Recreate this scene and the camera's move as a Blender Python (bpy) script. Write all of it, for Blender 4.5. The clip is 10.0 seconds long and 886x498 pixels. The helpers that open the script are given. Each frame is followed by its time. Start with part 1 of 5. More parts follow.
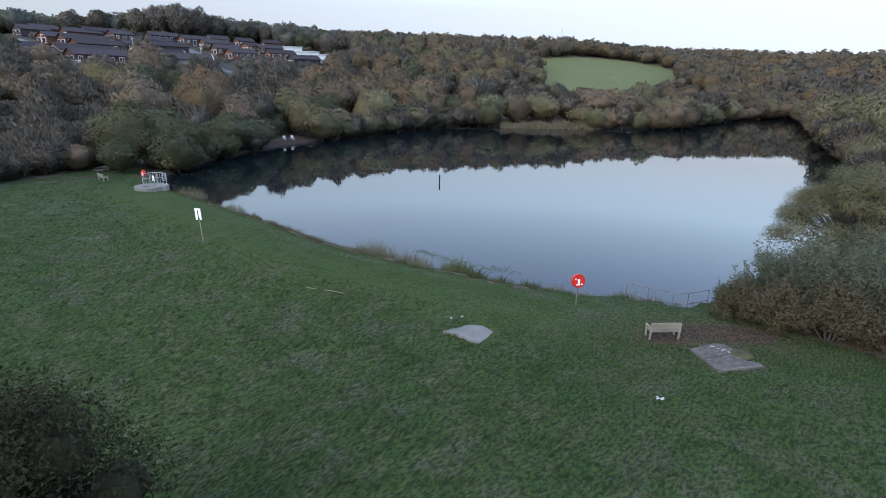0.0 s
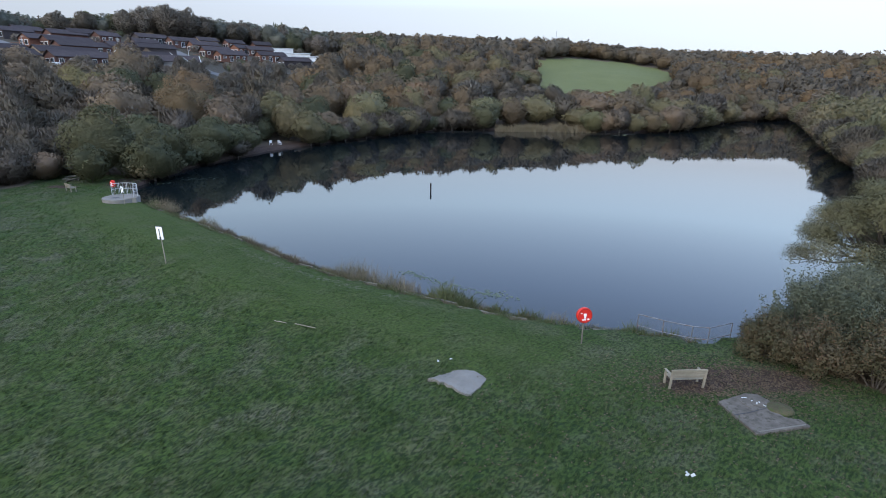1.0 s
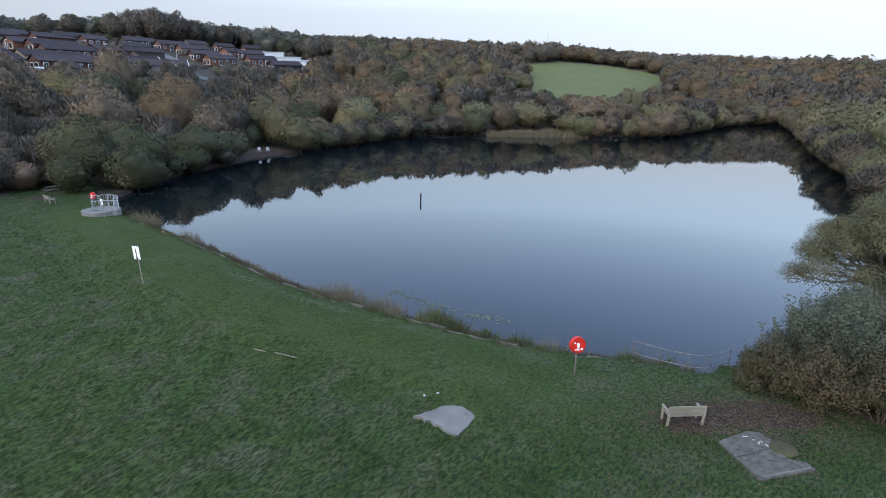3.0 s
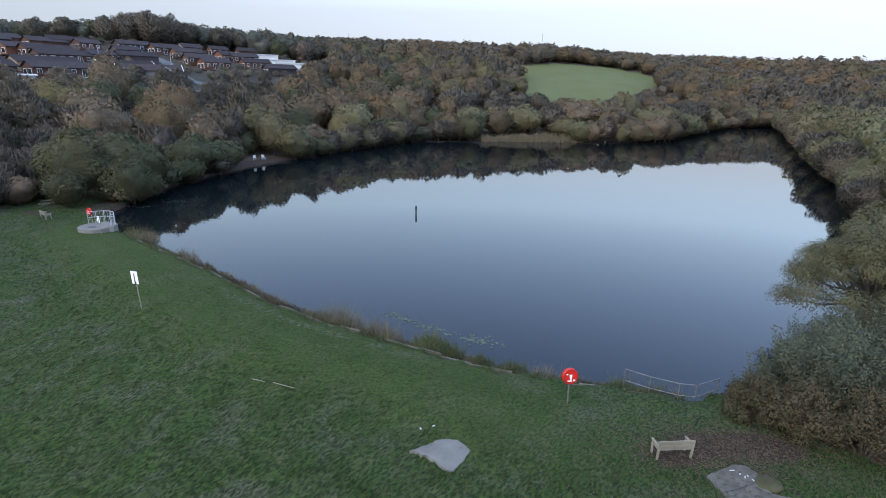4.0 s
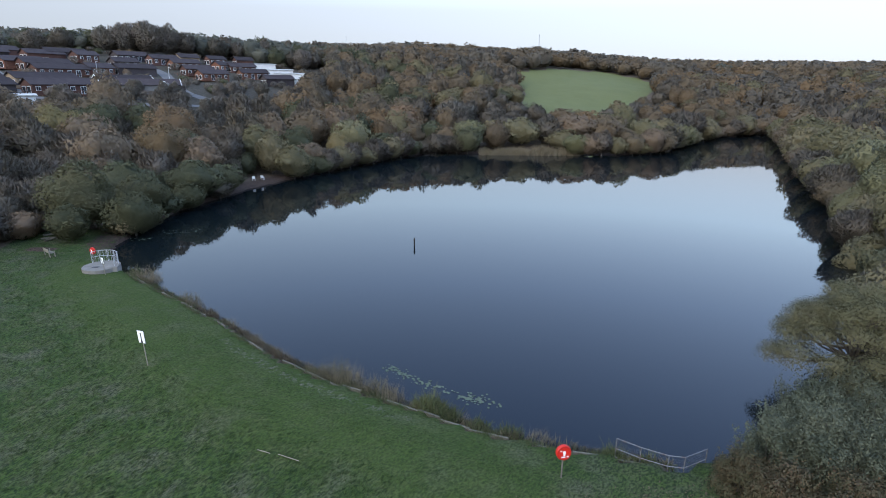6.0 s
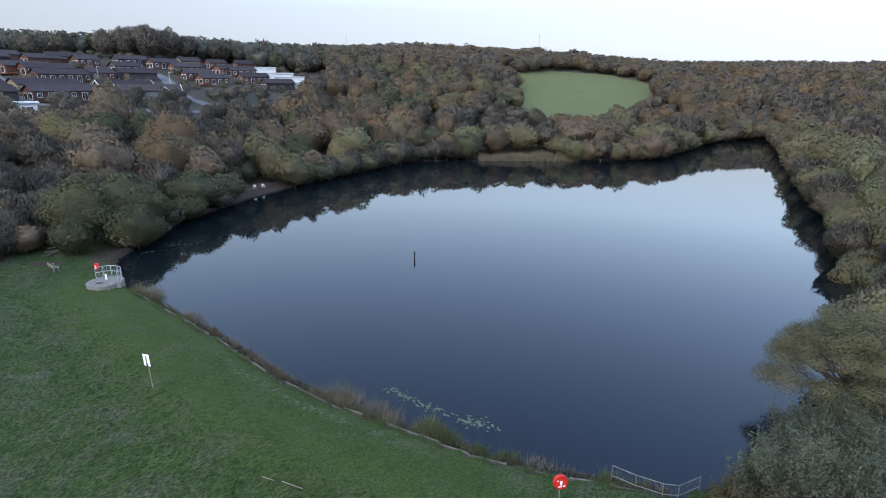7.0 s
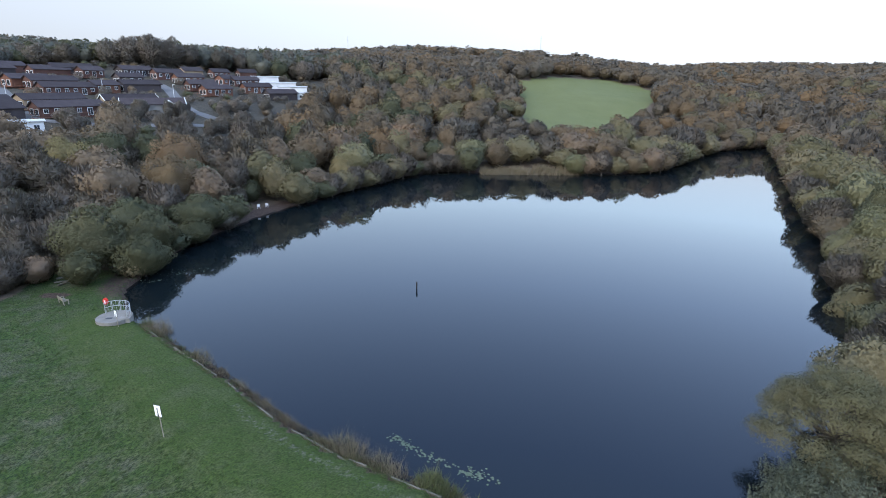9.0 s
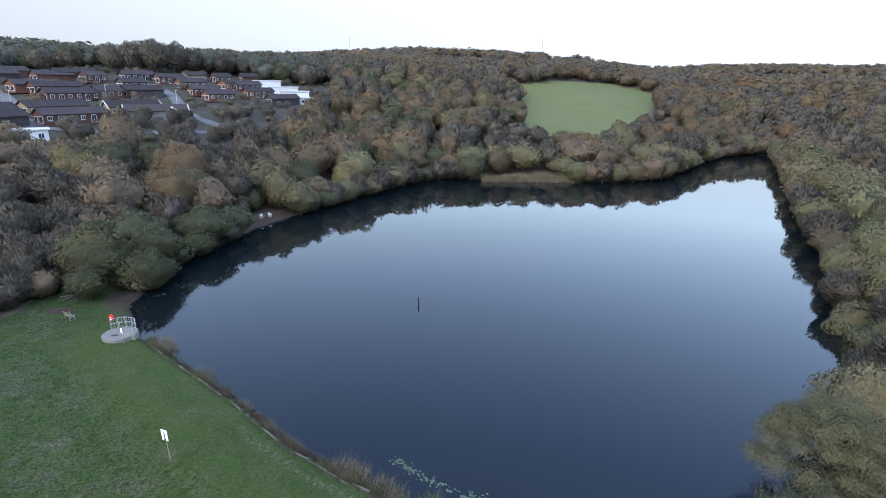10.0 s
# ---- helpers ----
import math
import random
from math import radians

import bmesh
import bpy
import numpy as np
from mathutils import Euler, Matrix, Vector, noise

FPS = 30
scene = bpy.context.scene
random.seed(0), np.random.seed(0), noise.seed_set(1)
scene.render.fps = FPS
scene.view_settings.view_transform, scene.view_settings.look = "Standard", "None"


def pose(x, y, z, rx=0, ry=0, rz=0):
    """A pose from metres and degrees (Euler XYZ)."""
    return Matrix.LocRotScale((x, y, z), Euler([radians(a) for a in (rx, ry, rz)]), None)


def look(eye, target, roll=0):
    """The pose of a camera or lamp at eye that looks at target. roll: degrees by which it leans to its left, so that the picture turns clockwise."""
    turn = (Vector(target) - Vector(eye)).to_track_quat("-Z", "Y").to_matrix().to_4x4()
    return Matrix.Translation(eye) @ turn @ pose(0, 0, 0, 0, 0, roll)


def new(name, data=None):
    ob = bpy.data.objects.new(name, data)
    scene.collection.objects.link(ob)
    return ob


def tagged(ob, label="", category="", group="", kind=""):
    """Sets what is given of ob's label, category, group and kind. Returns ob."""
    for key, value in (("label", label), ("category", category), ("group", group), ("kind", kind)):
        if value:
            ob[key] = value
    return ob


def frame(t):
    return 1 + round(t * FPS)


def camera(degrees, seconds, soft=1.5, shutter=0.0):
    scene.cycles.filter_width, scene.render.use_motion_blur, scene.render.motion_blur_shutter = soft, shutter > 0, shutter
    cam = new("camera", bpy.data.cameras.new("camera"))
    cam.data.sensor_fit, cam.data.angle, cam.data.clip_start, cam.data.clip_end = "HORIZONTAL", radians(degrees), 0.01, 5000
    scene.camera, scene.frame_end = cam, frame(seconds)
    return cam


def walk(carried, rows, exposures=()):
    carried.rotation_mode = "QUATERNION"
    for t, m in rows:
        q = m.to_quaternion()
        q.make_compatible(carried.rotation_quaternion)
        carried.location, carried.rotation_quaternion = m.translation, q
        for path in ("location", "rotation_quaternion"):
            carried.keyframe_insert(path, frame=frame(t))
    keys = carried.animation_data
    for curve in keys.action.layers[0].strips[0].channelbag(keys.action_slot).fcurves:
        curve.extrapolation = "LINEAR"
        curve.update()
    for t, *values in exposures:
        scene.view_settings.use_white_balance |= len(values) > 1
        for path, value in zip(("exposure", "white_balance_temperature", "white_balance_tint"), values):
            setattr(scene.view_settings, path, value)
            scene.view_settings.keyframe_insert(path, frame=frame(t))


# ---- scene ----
cam = camera(78.6, 10.0, soft=0.95)
PATH = [
    (0, (0.586, 2.643, 12.176), (0.552, 4.555, 11.589), 0.8),
    (0.5, (0.759, 4.76, 12.223), (0.733, 6.672, 11.639), 0.8),
    (1, (0.945, 6.646, 12.335), (0.928, 8.56, 11.754), 0.7),
    (1.5, (1.088, 7.932, 12.369), (1.078, 9.847, 11.795), 0.7),
    (2, (1.162, 8.252, 12.457), (1.158, 10.168, 11.886), 0.8),
    (2.5, (1.185, 8.113, 12.6), (1.187, 10.029, 12.029), 0.8),
    (4, (1.184, 8.048, 14.72), (1.211, 9.963, 14.143), 0.7),
    (4.5, (1.159, 8.181, 15.723), (1.19, 10.096, 15.147), 0.6),
    (5, (1.137, 8.252, 16.726), (1.17, 10.167, 16.149), 0.6),
    (5.5, (1.147, 8.249, 17.757), (1.181, 10.163, 17.179), 0.5),
    (7, (1.125, 8.082, 20.594), (1.16, 9.995, 20.011), 0.5),
    (7.5, (1.112, 8.12, 21.469), (1.146, 10.033, 20.887), 0.5),
    (8, (1.126, 8.08, 22.531), (1.159, 9.992, 21.948), 0.5),
    (8.5, (1.091, 8.087, 23.444), (1.122, 10.0, 22.861), 0.5),
    (9, (1.077, 8.115, 24.569), (1.106, 10.027, 23.985), 0.5),
    (9.5, (1.066, 8.066, 25.463), (1.092, 9.979, 24.88), 0.5),
    (10, (0.987, 8.059, 26.648), (1.012, 9.972, 26.063), 0.6),
]
EXPOSURES = [(0, 0.74, 6310, 8), (2.5, 0.72, 6310, 8), (5, 0.72, 6310, 8), (7.5, 0.84, 6310, 8), (10, 1.08, 6310, 8)]
walk(cam, [(t, look(eye, target, roll)) for t, eye, target, roll in PATH], exposures=EXPOSURES)

# ---- sky and light: a still, pale evening under thin cloud ----
world = bpy.data.worlds.new("evening_sky")
scene.world = world
world.use_nodes = True
SUN_UP, SUN_ROUND = 28, 222
sky = world.node_tree.nodes.new("ShaderNodeTexSky")
sky.sky_type, sky.sun_disc = "NISHITA", False
sky.sun_elevation, sky.sun_rotation = radians(SUN_UP), radians(SUN_ROUND)
sky.air_density, sky.dust_density, sky.ozone_density = 1.0, 1.2, 3.0
background = world.node_tree.nodes["Background"]
background.inputs["Strength"].default_value = 0.15
# thin even cloud: dim and whitish low down, brighter and bluer overhead
where = world.node_tree.nodes.new("ShaderNodeTexCoord")
upward = world.node_tree.nodes.new("ShaderNodeSeparateXYZ")
cloud = world.node_tree.nodes.new("ShaderNodeValToRGB")
world.node_tree.links.new(where.outputs["Generated"], upward.inputs[0])
world.node_tree.links.new(upward.outputs["Z"], cloud.inputs[0])
CLOUD = [(0.0, (0.285, 0.292, 0.335)), (0.12, (0.355, 0.375, 0.425)), (0.21, (0.57, 0.72, 0.90)), (0.35, (0.44, 0.60, 0.92)), (0.6, (0.27, 0.40, 0.76)), (1.0, (0.34, 0.49, 0.74))]
for at, colour in CLOUD[2:]:
    cloud.color_ramp.elements.new(at)
for (at, colour), stop in zip(CLOUD, sorted(cloud.color_ramp.elements, key=lambda q: q.position)):
    stop.position, stop.color = at, (*colour, 1)
bright = world.node_tree.nodes.new("ShaderNodeVectorMath")
bright.operation = "SCALE"
# the cloud thins towards the right-hand side of the valley
thinner = world.node_tree.nodes.new("ShaderNodeMath")
thinner.operation = "MULTIPLY_ADD"
thinner.inputs[1].default_value, thinner.inputs[2].default_value = 3.5, 9.5
world.node_tree.links.new(upward.outputs["X"], thinner.inputs[0])
world.node_tree.links.new(thinner.outputs[0], bright.inputs["Scale"])
world.node_tree.links.new(cloud.outputs[0], bright.inputs[0])
veil = world.node_tree.nodes.new("ShaderNodeMix")
veil.data_type = "RGBA"
veil.inputs[0].default_value = 0.90
world.node_tree.links.new(sky.outputs[0], veil.inputs[6])
world.node_tree.links.new(bright.outputs[0], veil.inputs[7])
world.node_tree.links.new(veil.outputs[2], background.inputs["Color"])
sun = new("sun", bpy.data.lights.new("sun", "SUN"))
sun.data.energy, sun.data.angle, sun.data.color = 2.35, radians(70), (1.0, 0.96, 0.92)
sun.matrix_world = look((0, 0, 0), (-math.sin(radians(SUN_ROUND)) * math.cos(radians(SUN_UP)), -math.cos(radians(SUN_ROUND)) * math.cos(radians(SUN_UP)), -math.sin(radians(SUN_UP))))

# ---- materials ----
def node(tree, kind, **values):
    n = tree.nodes.new(kind)
    for key, value in values.items():
        n.inputs[key].default_value = value
    return n


def noise_node(tree, place, scale, detail=4.0, rough=0.6):
    n = node(tree, "ShaderNodeTexNoise", Scale=scale, Detail=detail, Roughness=rough)
    tree.links.new(place, n.inputs["Vector"])
    return n.outputs["Fac"]


def spread(tree, value, low, high):
    n = tree.nodes.new("ShaderNodeMapRange")
    n.inputs["From Min"].default_value, n.inputs["From Max"].default_value = low, high
    tree.links.new(value, n.inputs["Value"])
    return n.outputs["Result"]


def mixed(tree, factor, a, b, blend="MIX"):
    n = tree.nodes.new("ShaderNodeMix")
    n.data_type, n.blend_type = "RGBA", blend
    for socket, v in ((n.inputs[0], factor), (n.inputs[6], a), (n.inputs[7], b)):
        if isinstance(v, bpy.types.NodeSocket):
            tree.links.new(v, socket)
        elif isinstance(v, (int, float)):
            socket.default_value = v
        else:
            socket.default_value = (*v, 1)
    return n.outputs[2]


def started(name, rough, spec=0.3, metal=0.0):
    m = bpy.data.materials.new(name)
    m.use_nodes = True
    tree = m.node_tree
    shader = tree.nodes["Principled BSDF"]
    shader.inputs["Roughness"].default_value = rough
    shader.inputs["Specular IOR Level"].default_value = spec
    shader.inputs["Metallic"].default_value = metal
    place = tree.nodes.new("ShaderNodeNewGeometry")
    return m, tree, shader, place


def let_through(tree, shader, colour, share_of):
    """Leaves let some light through."""
    thin = tree.nodes.new("ShaderNodeBsdfTranslucent")
    both = tree.nodes.new("ShaderNodeMixShader")
    both.inputs[0].default_value = share_of
    tree.links.new(colour, thin.inputs["Color"])
    tree.links.new(shader.outputs[0], both.inputs[1])
    tree.links.new(thin.outputs[0], both.inputs[2])
    tree.links.new(both.outputs[0], tree.nodes["Material Output"].inputs["Surface"])


def bumped(tree, shader, value, strength, distance):
    b = node(tree, "ShaderNodeBump", Strength=strength, Distance=distance)
    tree.links.new(value, b.inputs["Height"])
    tree.links.new(b.outputs["Normal"], shader.inputs["Normal"])


def varied(tree, colour, amount, hue=0.0):
    """Object Info's Random lightens or darkens each thing, and shifts its hue a little."""
    info = tree.nodes.new("ShaderNodeObjectInfo")
    n = tree.nodes.new("ShaderNodeHueSaturation")
    tree.links.new(colour, n.inputs["Color"])
    tree.links.new(spread_to(tree, info.outputs["Random"], 1 - amount, 1 + amount), n.inputs["Value"])
    if hue:
        tree.links.new(spread_to(tree, info.outputs["Random"], 0.5 + hue, 0.5 - hue), n.inputs["Hue"])
    return n.outputs["Color"]


def spread_to(tree, value, low, high):
    n = tree.nodes.new("ShaderNodeMapRange")
    n.inputs["To Min"].default_value, n.inputs["To Max"].default_value = low, high
    tree.links.new(value, n.inputs["Value"])
    return n.outputs["Result"]


def surface(name, dark, light, scale, fine, rough=0.85, bump=0.4, depth=0.02, spec=0.3, metal=0.0, vary=0.0, stain=None):
    """A solid surface: broad stains and fine grain between two colours, with relief."""
    m, tree, shader, geo = started(name, rough, spec, metal)
    place = geo.outputs["Position"]
    broad, grain = noise_node(tree, place, scale), noise_node(tree, place, fine, 6.0, 0.7)
    colour = mixed(tree, spread(tree, broad, 0.3, 0.7), dark, light)
    colour = mixed(tree, spread(tree, grain, 0.3, 0.75), mixed(tree, 0.5, colour, dark), colour)
    if stain:
        colour = mixed(tree, spread(tree, noise_node(tree, place, scale * 2.3, 5.0), 0.52, 0.66), colour, stain)
    if vary:
        colour = varied(tree, colour, vary)
    tree.links.new(colour, shader.inputs["Base Color"])
    bumped(tree, shader, grain, bump, depth)
    return m


def foliage(name, a, b, c, hue=0.010, vary=0.14, rough=0.75, patch=0.35):
    """Leaves of three colours: patches of the crown differ, and each leaf from its neighbour."""
    m, tree, shader, geo = started(name, rough, 0.2)
    place = geo.outputs["Position"]
    fine = noise_node(tree, place, 7.0, 5.0, 0.75)
    colour = mixed(tree, spread(tree, noise_node(tree, place, patch, 3.0), 0.38, 0.62), a, b)
    colour = mixed(tree, spread(tree, geo.outputs["Random Per Island"], 0.66, 1.1), colour, c)
    colour = mixed(tree, spread(tree, fine, 0.62, 0.36), colour, mixed(tree, 0.40, colour, c))
    colour = varied(tree, colour, vary, hue)
    tree.links.new(colour, shader.inputs["Base Color"])
    bumped(tree, shader, fine, 0.25, 0.08)
    let_through(tree, shader, colour, 0.35)
    return m


def wood_crowns(name):
    """Leaves whose kind is written on the mesh, tree by tree."""
    m, tree, shader, geo = started(name, 0.8, 0.15)
    kind = tree.nodes.new("ShaderNodeAttribute")
    kind.attribute_name = "leaf_tint"
    n = tree.nodes.new("ShaderNodeHueSaturation")
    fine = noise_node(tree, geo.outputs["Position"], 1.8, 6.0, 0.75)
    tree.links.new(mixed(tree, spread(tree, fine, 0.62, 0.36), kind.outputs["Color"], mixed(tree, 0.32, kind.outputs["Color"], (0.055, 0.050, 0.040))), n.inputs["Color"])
    tree.links.new(spread_to(tree, geo.outputs["Random Per Island"], 0.92, 1.08), n.inputs["Value"])
    tree.links.new(n.outputs["Color"], shader.inputs["Base Color"])
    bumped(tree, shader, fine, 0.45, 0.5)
    let_through(tree, shader, n.outputs["Color"], 0.42)
    return m


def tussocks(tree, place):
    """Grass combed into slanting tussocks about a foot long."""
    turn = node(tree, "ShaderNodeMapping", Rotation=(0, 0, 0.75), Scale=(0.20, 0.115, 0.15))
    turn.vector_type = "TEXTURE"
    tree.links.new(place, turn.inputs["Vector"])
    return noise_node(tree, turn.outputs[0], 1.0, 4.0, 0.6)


def grass_blades(name):
    """Blades with shade painted into the hollows and light onto the tussocks, with straw among them."""
    m, tree, shader, geo = started(name, 0.7, 0.2)
    place = geo.outputs["Position"]
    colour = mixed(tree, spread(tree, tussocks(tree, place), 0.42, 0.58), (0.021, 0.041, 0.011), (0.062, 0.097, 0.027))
    dry = mixed(tree, spread(tree, noise_node(tree, place, 0.45, 4.0), 0.48, 0.66), colour, (0.130, 0.124, 0.074))
    colour = mixed(tree, spread(tree, geo.outputs["Random Per Island"], 0.50, 1.3), colour, dry)
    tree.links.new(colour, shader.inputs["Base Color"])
    let_through(tree, shader, colour, 0.3)
    return m


def ground_material():
    """Grass, leaf litter, pasture and bare earth on one sheet, by marks on the mesh with ragged edges."""
    m, tree, shader, geo = started("ground_cover", 0.95, 0.12)
    place = geo.outputs["Position"]
    big, mid, fine, tiny = (noise_node(tree, place, s, 5.0, 0.65) for s in (0.11, 0.7, 3.2, 6.5))

    def mark(name):
        n = tree.nodes.new("ShaderNodeAttribute")
        n.attribute_name = name
        add = tree.nodes.new("ShaderNodeMath")
        add.operation = "ADD"
        tree.links.new(n.outputs["Fac"], add.inputs[0])
        tree.links.new(spread_to(tree, fine, -0.45, 0.45), add.inputs[1])
        return spread(tree, add.outputs[0], 0.4, 0.6)
    litter = mixed(tree, spread(tree, mid, 0.35, 0.65), (0.075, 0.060, 0.044), (0.128, 0.096, 0.068))
    turf = mixed(tree, spread(tree, big, 0.35, 0.65), GRASS[0], GRASS[1])
    turf = mixed(tree, spread(tree, mid, 0.45, 0.75), turf, GRASS[2])
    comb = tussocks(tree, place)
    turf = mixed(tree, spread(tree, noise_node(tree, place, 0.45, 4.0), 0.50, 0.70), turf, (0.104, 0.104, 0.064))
    # shade painted into the turf: near-black in tussock hollows, then in the finer gaps
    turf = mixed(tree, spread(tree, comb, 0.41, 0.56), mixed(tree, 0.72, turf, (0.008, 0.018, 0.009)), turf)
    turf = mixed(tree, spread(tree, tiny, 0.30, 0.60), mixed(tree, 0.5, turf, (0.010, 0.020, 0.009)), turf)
    crest = tree.nodes.new("ShaderNodeAttribute")
    crest.attribute_name = "crest"
    turf = mixed(tree, crest.outputs["Fac"], turf, mixed(tree, spread(tree, tiny, 0.38, 0.62), (0.038, 0.060, 0.014), (0.068, 0.088, 0.022)))
    pasture = mixed(tree, spread(tree, big, 0.3, 0.7), (0.108, 0.118, 0.045), (0.130, 0.136, 0.055))
    earth = mixed(tree, spread(tree, fine, 0.35, 0.65), (0.034, 0.024, 0.020), (0.080, 0.056, 0.044))
    bare = mixed(tree, spread(tree, fine, 0.35, 0.65), (0.092, 0.088, 0.066), (0.138, 0.128, 0.100))
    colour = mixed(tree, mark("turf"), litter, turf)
    colour = mixed(tree, mark("pasture"), colour, pasture)
    colour = mixed(tree, mark("park"), colour, mixed(tree, spread(tree, mid, 0.35, 0.65), (0.048, 0.044, 0.034), (0.076, 0.066, 0.052)))
    colour = mixed(tree, mark("earth"), colour, earth)
    colour = mixed(tree, mark("worn"), colour, bare)
    tree.links.new(colour, shader.inputs["Base Color"])
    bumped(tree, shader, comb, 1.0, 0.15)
    return m


def water_material():
    m, tree, shader, geo = started("lake_water", 0.02, 0.5)
    shader.inputs["IOR"].default_value = 1.333
    place = geo.outputs["Position"]
    colour = mixed(tree, spread(tree, noise_node(tree, place, 0.03, 3.0), 0.35, 0.65), WATER[0], WATER[1])
    tree.links.new(colour, shader.inputs["Base Color"])
    stretch = node(tree, "ShaderNodeMapping", Scale=(0.5, 1.0, 1.0))
    tree.links.new(place, stretch.inputs["Vector"])
    bumped(tree, shader, noise_node(tree, stretch.outputs[0], 1.3, 3.0, 0.55), 0.03, 0.04)
    return m


GRASS = [(0.047, 0.076, 0.020), (0.063, 0.094, 0.024), (0.106, 0.106, 0.052)]
WATER = [(0.003, 0.006, 0.008), (0.004, 0.007, 0.009)]
LEAF = {
    "rust": ((0.196, 0.136, 0.078), (0.212, 0.142, 0.078), (0.178, 0.132, 0.08)),
    "brown": ((0.172, 0.132, 0.086), (0.19, 0.14, 0.088), (0.156, 0.124, 0.084)),
    "olive": ((0.176, 0.154, 0.086), (0.196, 0.166, 0.09), (0.16, 0.14, 0.082)),
    "willow": ((0.17, 0.164, 0.086), (0.192, 0.176, 0.09), (0.154, 0.146, 0.082)),
    "yellow": ((0.232, 0.182, 0.082), (0.214, 0.180, 0.084), (0.190, 0.160, 0.080)),
    "green": ((0.092, 0.098, 0.054), (0.11, 0.11, 0.06), (0.084, 0.084, 0.05)),
    "sage": ((0.088, 0.09, 0.047), (0.108, 0.104, 0.054), (0.08, 0.077, 0.043)),
    "grey": ((0.148, 0.126, 0.098), (0.166, 0.142, 0.108), (0.13, 0.112, 0.09)),
    "pale": ((0.208, 0.184, 0.15), (0.23, 0.202, 0.164), (0.182, 0.16, 0.132)),
    "pine": ((0.148, 0.152, 0.122), (0.168, 0.168, 0.132), (0.13, 0.132, 0.108)),
}
LEAVES = {kind: foliage(kind + "_leaves", *LEAF[kind]) for kind in LEAF}
BRAMBLE = foliage("bramble_leaves", (0.080, 0.088, 0.046), (0.096, 0.084, 0.048), (0.138, 0.082, 0.048), patch=0.9)
OSIER = foliage("osier_leaves", (0.104, 0.116, 0.074), (0.140, 0.148, 0.096), (0.084, 0.084, 0.052), patch=0.6)
BIG_WILLOW = foliage("big_willow_leaves", (0.118, 0.116, 0.060), (0.140, 0.128, 0.064), (0.112, 0.106, 0.056), patch=0.5)
DARK_LEAF = foliage("holm_leaves", (0.034, 0.034, 0.016), (0.046, 0.043, 0.020), (0.060, 0.050, 0.026), patch=0.9, rough=0.95)
WOODS = wood_crowns("woodland_leaves")
BARK = surface("bark", (0.055, 0.045, 0.036), (0.115, 0.098, 0.080), 1.5, 12, 0.9, 0.8, 0.03)
PALE_BARK = surface("pale_bark", (0.13, 0.112, 0.095), (0.22, 0.195, 0.17), 1.5, 12, 0.9, 0.8, 0.03)
GROUND = ground_material()
LAKE_WATER = water_material()
BLADES = grass_blades("grass_blades")
REED = foliage("dry_reed", (0.215, 0.175, 0.115), (0.175, 0.140, 0.085), (0.105, 0.105, 0.055), patch=0.9)
WEED = foliage("green_weed", (0.070, 0.095, 0.036), (0.105, 0.120, 0.050), (0.130, 0.110, 0.055), patch=1.2)
DOCK = foliage("red_dock", (0.104, 0.074, 0.050), (0.130, 0.094, 0.062), (0.082, 0.076, 0.046), patch=1.2)
LILY = foliage("lily_leaf", (0.110, 0.145, 0.092), (0.150, 0.180, 0.120), (0.090, 0.115, 0.065), rough=0.35)
LITTER = foliage("fallen_leaves", (0.085, 0.060, 0.040), (0.118, 0.082, 0.052), (0.165, 0.125, 0.085), patch=2)
CONCRETE = surface("weathered_concrete", (0.135, 0.127, 0.113), (0.235, 0.22, 0.197), 1.1, 18, 0.92, 0.5, 0.01, stain=(0.17, 0.155, 0.135), vary=0.12)
SLAB = surface("stained_concrete", (0.074, 0.064, 0.052), (0.160, 0.140, 0.116), 2.2, 12, 0.92, 0.7, 0.015, stain=(0.056, 0.048, 0.036))
MOSS = surface("brown_moss", (0.050, 0.044, 0.022), (0.096, 0.080, 0.040), 3.0, 26, 0.95, 0.9, 0.03, stain=(0.050, 0.062, 0.020))
KERB = surface("grey_timber", (0.080, 0.073, 0.058), (0.190, 0.172, 0.138), 1.3, 16, 0.9, 0.6, 0.012, stain=(0.045, 0.05, 0.03), vary=0.25)
BENCH = surface("bleached_wood", (0.17, 0.15, 0.112), (0.30, 0.265, 0.20), 1.4, 22, 0.8, 0.4, 0.006, vary=0.06)
STEEL = surface("galvanised_steel", (0.36, 0.37, 0.38), (0.55, 0.56, 0.57), 2.5, 30, 0.5, 0.15, 0.003, metal=0.5)
RAIL = surface("dull_rail_steel", (0.13, 0.13, 0.135), (0.24, 0.24, 0.245), 2.5, 30, 0.55, 0.15, 0.003, metal=0.5, stain=(0.16, 0.10, 0.07))
WHITE = surface("white_paint", (0.70, 0.70, 0.68), (0.82, 0.82, 0.81), 1.7, 24, 0.55, 0.1, 0.002)
OFFWHITE = surface("weathered_white", (0.36, 0.36, 0.34), (0.56, 0.56, 0.54), 1.7, 24, 0.7, 0.1, 0.002, vary=0.08)
RED = surface("red_plastic", (0.46, 0.016, 0.010), (0.58, 0.026, 0.014), 1.8, 22, 0.4, 0.08, 0.002)
ORANGE = surface("dark_red_rim", (0.30, 0.012, 0.008), (0.36, 0.016, 0.010), 1.8, 22, 0.5, 0.08, 0.002)
BLACK = surface("black_tarred_wood", (0.012, 0.012, 0.013), (0.030, 0.028, 0.026), 2.0, 20, 0.8, 0.4, 0.006)
INK = surface("dark_print", (0.03, 0.03, 0.035), (0.06, 0.06, 0.065), 2.0, 20, 0.6, 0.1, 0.002)
